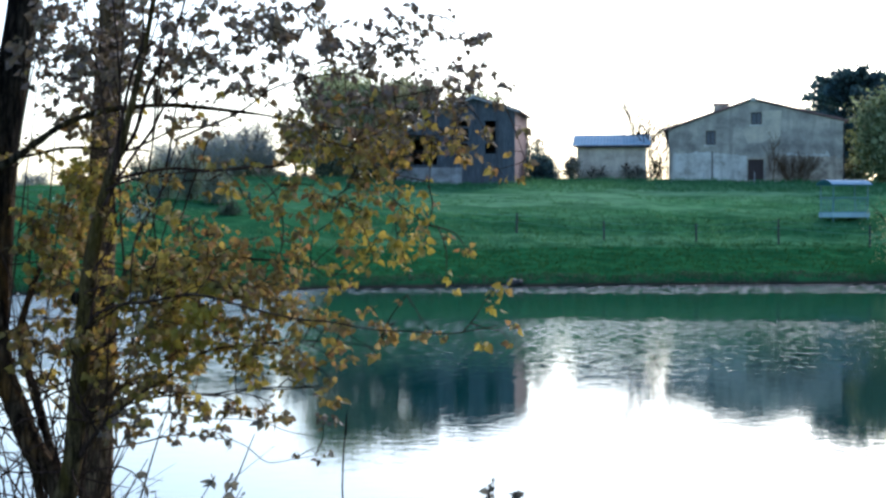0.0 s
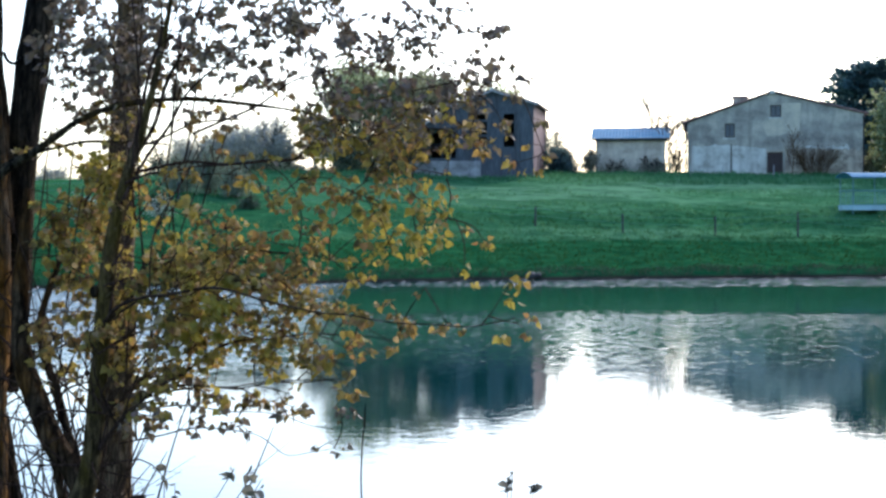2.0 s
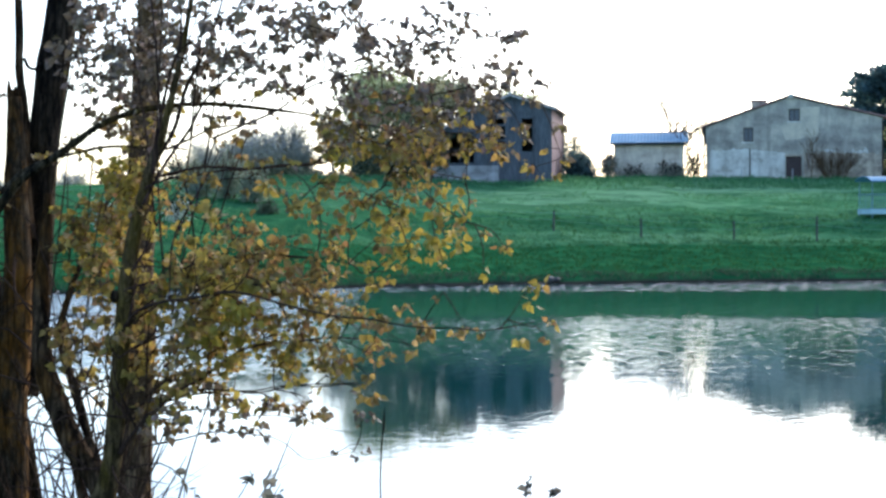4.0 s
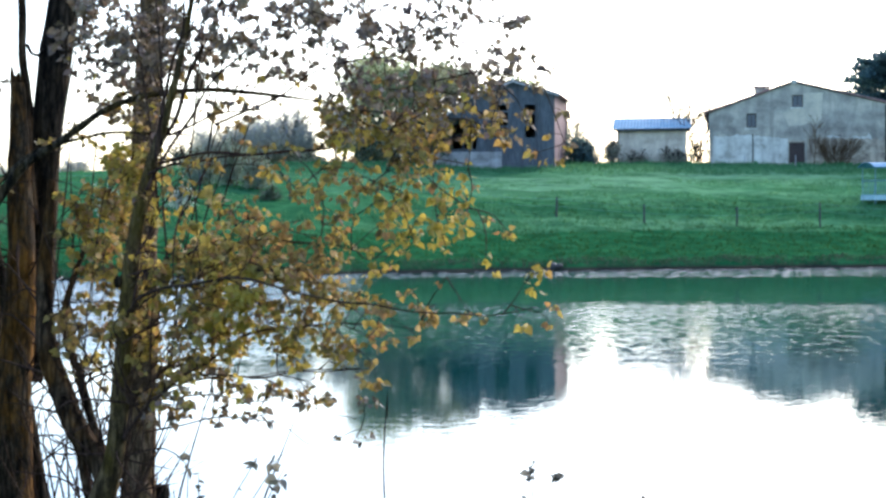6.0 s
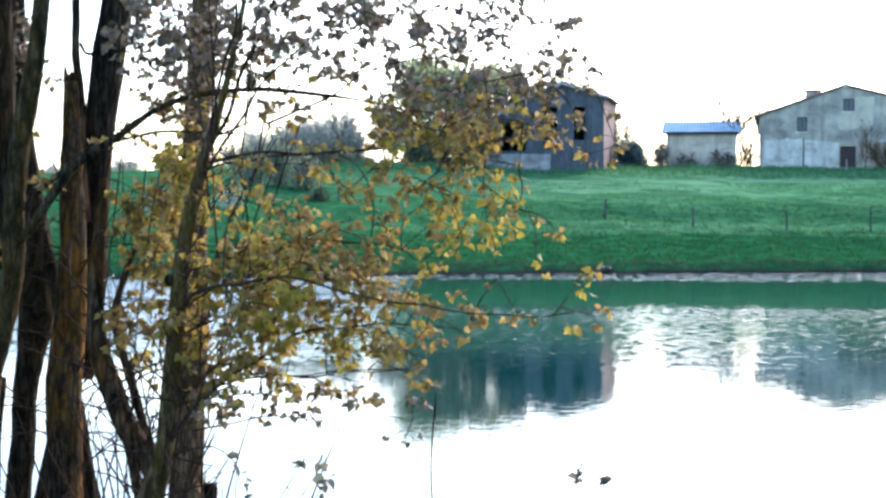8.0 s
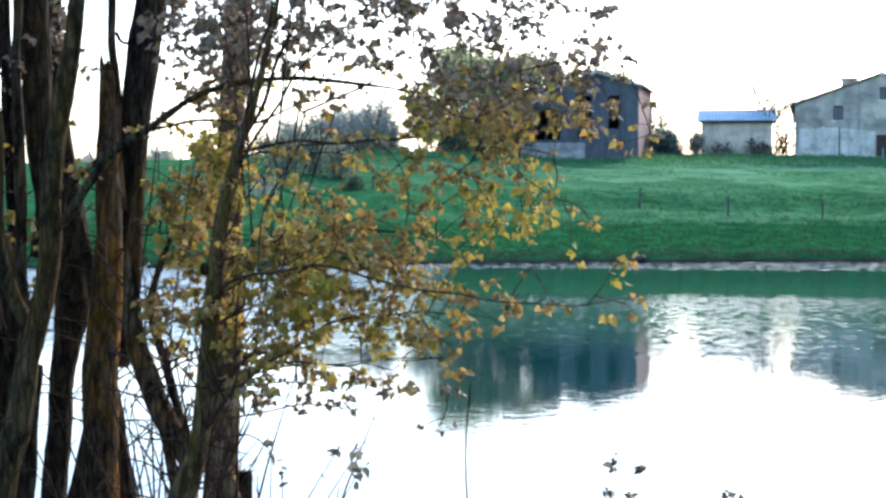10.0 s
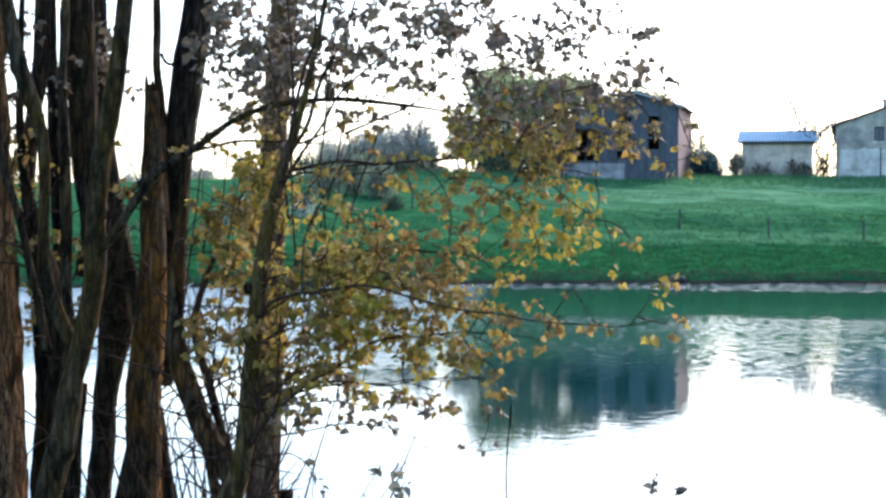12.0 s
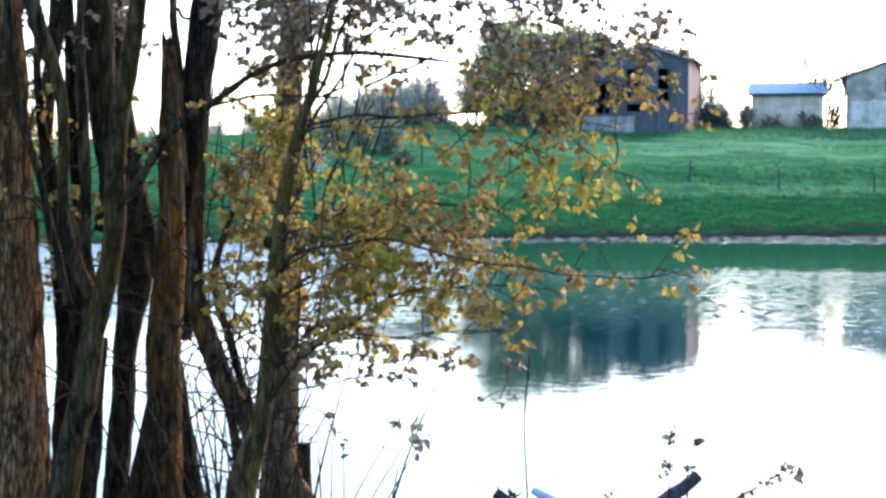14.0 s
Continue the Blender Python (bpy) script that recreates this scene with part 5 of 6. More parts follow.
twigs_from += wood(leafy_tree, "trunk", ((-1.47, 6.30, 1.39, 0.085), (-1.43, 6.29, 1.88, 0.061), (-1.39, 6.27, 2.05, 0.051), (-1.35, 6.26, 2.16, 0.042), (-1.33, 6.25, 2.25, 0.036), (-1.31, 6.23, 2.39, 0.034), (-1.29, 6.22, 2.60, 0.033), (-1.27, 6.21, 2.81, 0.032), (-1.25, 6.19, 2.97, 0.030), (-1.21, 6.18, 3.14, 0.027), (-1.17, 6.17, 3.30, 0.021), (-1.12, 6.15, 3.44, 0.016), (-1.08, 6.14, 3.58, 0.013), (-1.03, 6.13, 3.80, 0.011), (-0.96, 6.11, 4.23, 0.007), (-0.90, 6.10, 4.72, 0.005)), M_BARK_GREY, 16, 0.1)
twigs_from += wood(leafy_tree, "limb", ((-1.37, 6.30, 2.12, 0.039), (-1.42, 6.33, 2.23, 0.041), (-1.49, 6.35, 2.33, 0.043), (-1.55, 6.38, 2.46, 0.043), (-1.60, 6.40, 2.58, 0.039), (-1.62, 6.42, 2.73, 0.035), (-1.63, 6.45, 2.88, 0.029), (-1.62, 6.47, 3.03, 0.023), (-1.61, 6.50, 3.24, 0.013)), M_BARK, 16, 0.1)
twigs_from += wood(leafy_tree, "limb", ((-1.37, 6.30, 2.15, 0.014), (-1.40, 6.34, 2.25, 0.018), (-1.44, 6.39, 2.35, 0.019), (-1.49, 6.43, 2.48, 0.019), (-1.55, 6.47, 2.64, 0.017), (-1.57, 6.51, 2.75, 0.015), (-1.54, 6.56, 2.88, 0.012), (-1.49, 6.60, 3.02, 0.009)), M_BARK, 16, 0.1)
twigs_from += wood(leafy_tree, "limb", ((-1.43, 6.35, 1.98, 0.018), (-1.45, 6.35, 2.08, 0.018), (-1.48, 6.35, 2.24, 0.015), (-1.52, 6.35, 2.31, 0.009)), M_BARK, 16, 0.1)
twigs_from += wood(leafy_tree, "branch", ((-1.25, 6.10, 2.75, 0.014), (-1.17, 6.02, 2.82, 0.010), (-1.06, 5.94, 2.87, 0.009), (-0.91, 5.86, 2.89, 0.008), (-0.78, 5.78, 2.89, 0.007), (-0.62, 5.70, 2.86, 0.006), (-0.45, 5.62, 2.83, 0.005), (-0.28, 5.54, 2.81, 0.004), (-0.11, 5.46, 2.81, 0.004), (0.03, 5.38, 2.80, 0.003), (0.17, 5.30, 2.83, 0.002)), M_TWIG, 7, 0.04, 0.62)
twigs_from += wood(leafy_tree, "branch", ((-1.29, 6.20, 2.31, 0.014), (-1.20, 6.18, 2.42, 0.012), (-1.11, 6.16, 2.50, 0.011), (-1.03, 6.13, 2.57, 0.010), (-0.92, 6.11, 2.64, 0.009), (-0.80, 6.09, 2.70, 0.008), (-0.64, 6.07, 2.72, 0.006), (-0.46, 6.04, 2.73, 0.005), (-0.28, 6.02, 2.72, 0.003), (-0.22, 6.00, 2.71, 0.003)), M_TWIG, 7, 0.04, 0.62)
twigs_from += wood(leafy_tree, "branch", ((-1.28, 6.20, 2.44, 0.012), (-1.17, 6.22, 2.50, 0.009), (-1.02, 6.23, 2.54, 0.007), (-0.92, 6.25, 2.53, 0.006), (-0.80, 6.27, 2.52, 0.005), (-0.66, 6.28, 2.54, 0.004), (-0.45, 6.30, 2.56, 0.003)), M_TWIG, 7, 0.04, 0.62)
twigs_from += wood(leafy_tree, "branch", ((-1.17, 6.10, 3.24, 0.010), (-1.10, 6.14, 3.28, 0.008), (-1.03, 6.18, 3.29, 0.007), (-0.88, 6.22, 3.32, 0.006), (-0.72, 6.26, 3.33, 0.005), (-0.54, 6.30, 3.34, 0.004)), M_TWIG, 7, 0.04, 0.62)
twigs_from += wood(leafy_tree, "branch", ((-1.17, 6.20, 3.30, 0.014), (-1.12, 6.20, 3.40, 0.013), (-1.06, 6.20, 3.55, 0.012), (-1.01, 6.20, 3.66, 0.011), (-0.95, 6.20, 3.82, 0.009), (-0.85, 6.20, 4.14, 0.005)), M_TWIG, 7, 0.04, 0.62)
twigs_from += wood(leafy_tree, "branch", ((-1.13, 6.00, 3.31, 0.012), (-1.11, 6.00, 3.43, 0.011), (-1.06, 6.00, 3.61, 0.010), (-1.03, 6.00, 3.76, 0.008), (-1.00, 6.00, 4.02, 0.005)), M_TWIG, 7, 0.04, 0.62)
twigs_from += wood(leafy_tree, "branch", ((-1.19, 6.10, 3.16, 0.010), (-1.08, 6.16, 3.38, 0.009), (-0.99, 6.22, 3.54, 0.008), (-0.88, 6.28, 3.67, 0.007), (-0.76, 6.34, 3.80, 0.006), (-0.65, 6.40, 3.95, 0.004)), M_TWIG, 7, 0.04, 0.62)
twigs_from += wood(leafy_tree, "branch", ((-1.24, 6.10, 2.89, 0.009), (-1.09, 6.08, 2.95, 0.007), (-0.95, 6.07, 2.99, 0.006), (-0.79, 6.05, 3.02, 0.005), (-0.70, 6.03, 3.02, 0.005), (-0.59, 6.02, 3.01, 0.004), (-0.43, 6.00, 2.98, 0.003)), M_TWIG, 7, 0.04, 0.62)
twigs_from += wood(leafy_tree, "branch", ((-1.32, 6.30, 2.40, 0.009), (-1.14, 6.36, 2.48, 0.007), (-0.94, 6.42, 2.51, 0.006), (-0.80, 6.48, 2.51, 0.005), (-0.66, 6.54, 2.52, 0.004), (-0.47, 6.60, 2.53, 0.003)), M_TWIG, 7, 0.04, 0.62)
twigs_from += wood(leafy_tree, "branch", ((-1.23, 6.40, 2.43, 0.006), (-1.02, 6.53, 2.42, 0.005), (-0.79, 6.65, 2.39, 0.003), (-0.64, 6.78, 2.35, 0.003), (-0.50, 6.90, 2.30, 0.002)), M_TWIG, 7, 0.04, 0.62)
twigs_from += wood(leafy_tree, "branch", ((-1.25, 6.40, 2.30, 0.006), (-1.02, 6.53, 2.34, 0.005), (-0.80, 6.65, 2.31, 0.003), (-0.67, 6.78, 2.22, 0.003), (-0.50, 6.90, 2.23, 0.002)), M_TWIG, 7, 0.04, 0.62)
twigs_from += wood(leafy_tree, "branch", ((-1.27, 6.10, 2.66, 0.008), (-1.17, 6.22, 2.73, 0.006), (-1.07, 6.35, 2.86, 0.005), (-0.97, 6.47, 3.04, 0.004), (-0.90, 6.60, 3.17, 0.003)), M_TWIG, 7, 0.04, 0.62)
twigs_from += wood(leafy_tree, "branch", ((-1.22, 6.10, 2.97, 0.008), (-1.16, 6.17, 3.07, 0.006), (-1.11, 6.25, 3.17, 0.005), (-1.06, 6.33, 3.27, 0.004), (-1.00, 6.40, 3.35, 0.003)), M_TWIG, 7, 0.04, 0.62)
wood(leafy_tree, "knot", ((-1.300, 6.19, 2.855, 0.008), (-1.299, 6.18, 2.866, 0.014), (-1.298, 6.18, 2.880, 0.014), (-1.296, 6.185, 2.892, 0.007)), M_BARK_DARK, 10, 0.1, 1.0, "black knobbly gall")
rear_tree = thing("tree", on(-1.91, 9.4), "straight grey-brown poplar trunk on the bank", "tree")
rear_line = wood(rear_tree, "trunk", ((-1.910, 9.40, 0.77, 0.155), (-1.890, 9.40, 1.27, 0.111), (-1.870, 9.40, 1.71, 0.093), (-1.850, 9.40, 2.15, 0.083), (-1.830, 9.40, 2.58, 0.076), (-1.830, 9.40, 3.02, 0.073), (-1.820, 9.40, 3.45, 0.073), (-1.800, 9.40, 3.82, 0.073), (-1.770, 9.40, 4.24, 0.070), (-1.750, 9.40, 5.12, 0.044), (-1.740, 9.40, 6.18, 0.017)), M_BARK_TAN, 16, 0.1)
wood(rear_tree, "root", ((-1.84, 9.30, 1.67, 0.045), (-1.78, 9.30, 1.45, 0.054), (-1.70, 9.30, 1.30, 0.060), (-1.64, 9.30, 1.11, 0.066)), M_BARK_TAN, 16, 0.1)
stump = thing("tree_stump", on(-1.75, 9.5), "short dark broken tree stump on the bank", "stump")
wood(stump, "trunk", ((-1.75, 9.50, 0.91, 0.055), (-1.76, 9.50, 1.26, 0.047), (-1.76, 9.50, 1.41, 0.044), (-1.76, 9.50, 1.62, 0.040)), M_BARK_DARK, 16, 0.1)
TIPS = []
TIPS += [(-0.05, 6.50, 3.91), (-0.17, 6.40, 3.85), (-0.30, 6.50, 3.93), (-0.45, 6.30, 3.90), (0.15, 7.30, 3.90), (0.23, 7.20, 3.76), (0.08, 6.80, 3.74), (-0.09, 6.60, 3.72), (-0.26, 6.40, 3.73), (-0.37, 6.20, 3.81)]
TIPS += [(-0.53, 6.20, 3.75), (-0.63, 6.20, 3.87), (-0.67, 6.20, 3.69), (-0.79, 6.10, 3.79), (-0.86, 6.00, 3.65), (-0.93, 6.00, 3.79), (-0.74, 6.00, 3.61), (0.21, 6.40, 3.60), (0.07, 6.30, 3.57), (-0.05, 6.20, 3.55)]
TIPS += [(-0.17, 6.20, 3.58), (-0.28, 6.10, 3.54), (-0.40, 6.10, 3.54), (-0.44, 6.10, 3.44), (-0.28, 6.00, 3.42), (-0.13, 6.20, 3.45), (0.03, 6.10, 3.40), (0.30, 6.40, 3.37), (0.20, 6.30, 3.33), (-0.05, 6.20, 3.27)]
TIPS += [(-0.19, 6.20, 3.31), (-0.05, 6.50, 3.13), (-0.17, 6.20, 3.15), (-0.29, 6.20, 3.23), (-0.28, 6.10, 3.13), (-0.40, 6.10, 3.23), (0.08, 6.70, 3.05), (0.01, 6.40, 2.94), (-0.13, 6.20, 2.99), (-0.09, 6.20, 3.05)]
TIPS += [(-0.24, 6.10, 3.01), (-0.36, 6.00, 3.07), (-0.43, 6.00, 3.11), (-0.55, 6.00, 3.17), (-0.59, 6.00, 3.26), (-0.67, 6.00, 3.32), (-0.49, 6.00, 2.94), (-0.61, 6.00, 2.97), (-0.70, 6.00, 3.07), (-0.77, 5.90, 2.98)]
TIPS += [(-0.84, 5.90, 3.09), (-0.92, 5.90, 2.98), (-1.01, 6.00, 3.07), (-0.94, 6.00, 3.17), (-0.12, 5.80, 2.90), (-0.24, 5.90, 2.86), (-0.35, 5.90, 2.83), (-0.47, 6.00, 2.82), (-0.63, 6.00, 2.86), (-0.74, 6.00, 2.82)]
TIPS += [(-0.86, 6.00, 2.82), (0.13, 5.40, 2.90), (0.18, 5.30, 2.81), (-0.04, 5.70, 2.78), (-0.16, 5.80, 2.81), (-0.26, 6.00, 2.72), (-0.40, 6.10, 2.68), (-0.53, 6.20, 2.61), (-0.45, 6.20, 2.55), (-0.62, 6.30, 2.50)]
TIPS += [(-0.71, 6.20, 2.63), (-0.76, 6.10, 2.73), (-0.87, 6.20, 2.65), (-0.95, 6.10, 2.73), (-1.03, 6.20, 2.57), (-0.75, 6.40, 2.47), (-0.83, 6.40, 2.38), (-0.90, 6.30, 2.48), (-1.00, 6.40, 2.34)]
TIPS += [(-1.11, 6.30, 2.40), (-1.13, 6.20, 2.57), (-1.13, 6.10, 2.81), (-1.09, 6.10, 2.97), (-1.17, 6.20, 3.13), (-1.27, 6.30, 3.27), (-1.37, 6.40, 3.13), (-1.45, 6.50, 3.00), (-1.52, 6.50, 3.13)]
TIPS += [(-1.21, 6.20, 3.37), (-1.05, 6.10, 3.27), (-1.39, 6.60, 3.66), (-1.50, 6.70, 3.86), (-1.43, 6.60, 3.53), (-1.54, 6.70, 3.71), (-1.32, 6.50, 3.80), (-1.54, 6.60, 3.42), (-1.16, 6.40, 3.70), (-1.10, 6.30, 3.86)]
TIPS += [(-1.43, 6.50, 2.77), (-1.54, 6.60, 2.57), (-1.41, 6.50, 2.54), (-1.50, 6.60, 2.68)]


def leafy_sprays(tree, tips, skeleton, seed, singles=280, parts=("twig", "leaf", "foliage")):
    """Twigs that leave the nearest wood, bend to their tips and carry hanging leaves along side shoots."""
    rnd = random.Random(seed)
    o = tree.matrix_world.translation
    skeleton = list(skeleton)
    spots, twig_bits = [], ([], [])
    for tip in tips:
        end = Vector(tip)
        near = [p for p in skeleton if 0.12 < (p - end).length]
        start = min(near, key=lambda p: (p - end).length + (0.35 * max(0, p.x - end.x) + 0.5 * max(0, p.z - end.z - 0.05)))
        span = (end - start).length
        mid = (start + end) / 2 + Vector((rnd.gauss(0, 0.05), rnd.gauss(0, 0.06), 0.04 + rnd.gauss(0, 0.04))) * span * 1.2
        bits = ([], [])
        r0 = 0.0022 + 0.0035 * min(span, 1.0)
        line = tube(bits, [(*(start - o), r0), (*(mid - o), r0 * 0.7), (*(end - o), 0.0012)], 5, 5)
        part(parts[0], mesh_of("twig", *bits, M_TWIG, True), tree)
        line = [p + o for p in line]
        skeleton += line[2:]
        # short shoots, each ending in a hanging rosette of leaves
        for k in range(max(3, int(span / 0.075))):
            u = 1 - 0.85 * (rnd.random() ** 1.4) * min(1.0, 0.5 / max(span, 0.2)) if k else 1.0
            i = min(int(u * (len(line) - 1)), len(line) - 2)
            at = line[i].lerp(line[i + 1], rnd.random())
            way = ((end - start).normalized() * 0.7 + Vector((rnd.gauss(0, 0.8), rnd.gauss(0, 0.8), rnd.gauss(-0.1, 0.8)))).normalized()
            far = at + way * rnd.uniform(0.015, 0.075)
            tube(twig_bits, [(*(at - o), 0.0015), (*(far - o), 0.0009)], 4, 1, closed=False)
            big = rnd.choice((0.75, 0.9, 1.0, 1.1))
            for j in range(rnd.choice((4, 5, 6, 7, 8, 9))):
                turn = loose_turn(rnd, 0.75, 0.8)
                size = big * rnd.uniform(0.016, 0.034)
                p = far + Vector([row[1] for row in turn]) * size * 0.6 + Vector((rnd.gauss(0, 0.004), rnd.gauss(0, 0.004), rnd.gauss(0, 0.004)))
                spots.append((tuple(p - o), turn, size))
    part("sprig", mesh_of("sprigs", *twig_bits, M_TWIG), tree, "", "stuff")
    rnd.shuffle(spots)
    # young: the highest and lowest leaves, tinted greyer to paint in backlight and glare
    blades = [mesh_of("leaf", LEAF, LEAF_FACES, m) for m in (M_LEAF, M_LEAF_BACKLIT)]
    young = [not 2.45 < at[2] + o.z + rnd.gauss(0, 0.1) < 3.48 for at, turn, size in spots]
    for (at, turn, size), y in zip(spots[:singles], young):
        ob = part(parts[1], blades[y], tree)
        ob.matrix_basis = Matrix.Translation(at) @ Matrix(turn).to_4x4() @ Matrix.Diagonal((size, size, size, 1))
    for kind, mat in ((False, M_FOLIAGE), (True, M_FOLIAGE_BACKLIT)):
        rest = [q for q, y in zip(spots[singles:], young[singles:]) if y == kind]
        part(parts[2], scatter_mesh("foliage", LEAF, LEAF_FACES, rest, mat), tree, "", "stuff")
    return len(spots)


def fill(spread, seed):
    """Tips strewn through flattened balls of crown: centre, half sizes, how many."""
    rnd = random.Random(seed)
    out = []
    for centre, half, count in spread:
        while count:
            p = [rnd.uniform(-1, 1) for _ in range(3)]
            if sum(q * q for q in p) < 1:
                out.append(tuple(c + h * q for c, h, q in zip(centre, half, p)))
                count -= 1
    return out


def risers(tree, lines, count, seed):
    """Thin upright shoots off the stems; returns their middle lines and tips."""
    rnd = random.Random(seed)
    made, ends = [], []
    for k in range(count):
        s = rnd.choice(lines)
        h = rnd.uniform(0.35, 1.1)
        lean = rnd.gauss(0.08, 0.2) * h
        pts = [(s.x, s.y, s.z, 0.0045), (s.x + lean * 0.3 + rnd.gauss(0, 0.02), s.y + rnd.gauss(0, 0.04), s.z + h * 0.45, 0.0033), (s.x + lean, s.y + rnd.gauss(0, 0.1), s.z + h, 0.0018)]
        made += wood(tree, "shoot", pts, M_TWIG, 5, 0.0)[4:]
        ends.append(tuple(made[-1] + Vector((rnd.gauss(0, 0.1), rnd.gauss(0, 0.1), rnd.uniform(0.05, 0.15)))))
    return made, ends


def bare_twigs(tree, lines, count, seed, most=0.45):
    """Thin leafless twigs with a fork or two, off the lower stems."""
    rnd = random.Random(seed)
    for k in range(count):
        s = rnd.choice(lines)
        way = Vector((rnd.gauss(0, 1), rnd.gauss(0, 0.5), rnd.gauss(0.5, 0.6))).normalized()
        n = rnd.uniform(0.12, most)
        bits = ([], [])
        o = tree.matrix_world.translation
        mid = s + way * n * 0.5 + Vector((rnd.gauss(0, 0.03), 0, rnd.gauss(0.02, 0.02)))
        end = s + way * n
        tube(bits, [(*(s - o), 0.005), (*(mid - o), 0.0034), (*(end - o), 0.0012)], 5, 3)
        for j in range(rnd.choice((1, 2, 3))):
            a = mid.lerp(end, rnd.uniform(-0.4, 0.7))
            w = (way + Vector((rnd.gauss(0, 0.7), rnd.gauss(0, 0.4), rnd.gauss(0.1, 0.6)))).normalized()
            tube(bits, [(*(a - o), 0.0018), (*(a + w * n * 0.4 - o), 0.0008)], 4, 1)
        part("twig", mesh_of("bare_twig", *bits, M_TWIG, True), tree)


# long arching side branches of the leafy tree
for pts in (((-1.19, 6.2, 3.27, 0.006), (-1.01, 6.2, 3.32, 0.0055), (-0.77, 6.25, 3.33, 0.005), (-0.55, 6.3, 3.345, 0.003)),
            ((-0.95, 6.2, 3.42, 0.005), (-0.71, 6.2, 3.54, 0.0045), (-0.59, 6.2, 3.61, 0.004), (-0.44, 6.2, 3.66, 0.003), (-0.28, 6.2, 3.667, 0.002)),
            ((-1.12, 6.2, 3.39, 0.005), (-0.94, 6.2, 3.46, 0.004), (-0.74, 6.2, 3.487, 0.002))):
    twigs_from += wood(leafy_tree, "branch", pts, M_TWIG, 7, 0.0)
bare_twigs(leafy_tree, [p for p in twigs_from if p.x < -1.15 and p.z < 2.9], 66, 77, 0.5)
bare_twigs(snag_tree, [Vector((-1.86, 7.0, 2.0 + 0.03 * k)) for k in range(40)], 40, 78, 0.5)
bare_twigs(dark_tree, dark_line, 14, 80, 0.3)
bare_twigs(rear_tree, rear_line[8:], 16, 81, 0.5)
bare_twigs(stem_tree, [p for p in stem_lines if 2.0 < p.z < 3.6], 40, 79, 0.35)
shoot_lines, shoot_tips = risers(leafy_tree, [p for p in twigs_from if p.x < -1.0 and 2.1 < p.z < 3.6], 26, 73)
CROWN = [((-0.75, 6.3, 3.80), (0.60, 0.5, 0.28), 84), ((-0.35, 6.4, 3.55), (0.45, 0.5, 0.20), 26), ((-0.75, 6.1, 3.12), (0.5, 0.4, 0.24), 26),
         ((-0.85, 6.1, 2.82), (0.46, 0.4, 0.22), 34), ((-0.93, 6.3, 2.50), (0.34, 0.3, 0.17), 24), ((-1.33, 6.6, 3.74), (0.24, 0.4, 0.32), 60), ((-1.35, 6.5, 2.95), (0.25, 0.3, 0.35), 26), ((-0.3, 6.1, 3.0), (0.35, 0.3, 0.3), 12), ((-1.32, 6.55, 3.28), (0.10, 0.15, 0.14), 14), ((-1.35, 6.3, 2.75), (0.2, 0.3, 0.2), 16), ((-0.95, 6.2, 2.87), (0.22, 0.3, 0.18), 24), ((-0.23, 6.3, 3.42), (0.24, 0.3, 0.13), 17),
         ((-0.22, 6.2, 3.47), (0.40, 0.3, 0.14), 26), ((-0.25, 6.1, 3.14), (0.28, 0.3, 0.20), 12), ((-0.82, 6.1, 2.96), (0.34, 0.3, 0.22), 30), ((-1.05, 6.2, 2.68), (0.25, 0.3, 0.14), 24), ((-0.70, 6.1, 2.86), (0.42, 0.3, 0.16), 34), ((-1.36, 6.5, 3.02), (0.12, 0.3, 0.24), 30), ((-1.27, 6.4, 3.34), (0.07, 0.15, 0.15), 14), ((-1.47, 6.5, 3.05), (0.06, 0.2, 0.12), 8), ((-0.55, 6.1, 2.66), (0.30, 0.25, 0.10), 14)]
TIPS += [(-0.11, 6.50, 3.72), (-0.03, 6.60, 3.74), (0.06, 6.70, 3.76), (0.10, 6.50, 3.69), (0.16, 6.60, 3.72), (0.13, 6.70, 3.84), (-0.17, 6.50, 3.86), (-0.23, 6.60, 3.82), (-0.06, 6.70, 3.90), (0.09, 6.50, 3.64), (-0.29, 6.60, 3.78)]
TIPS += [(-0.47, 6.9, 2.345), (-0.48, 6.9, 2.255)]
STEM_CROWN = [((-2.40, 6.9, 3.35), (0.12, 0.4, 0.35), 8), ((-2.3, 6.9, 3.75), (0.35, 0.3, 0.25), 10), ((-2.15, 6.9, 3.4), (0.28, 0.3, 0.6), 12), ((-2.2, 6.6, 2.95), (0.2, 0.3, 0.25), 10), ((-2.56, 7.3, 3.40), (0.06, 0.15, 0.22), 14), ((-2.15, 7.3, 3.78), (0.07, 0.15, 0.2), 10)]
leafy_sprays(stem_tree, fill(STEM_CROWN, 75), stem_lines, 76, 40)
leafy_sprays(leafy_tree, TIPS + shoot_tips + fill(CROWN, 72), twigs_from + bough_line[40:] + shoot_lines, 71)


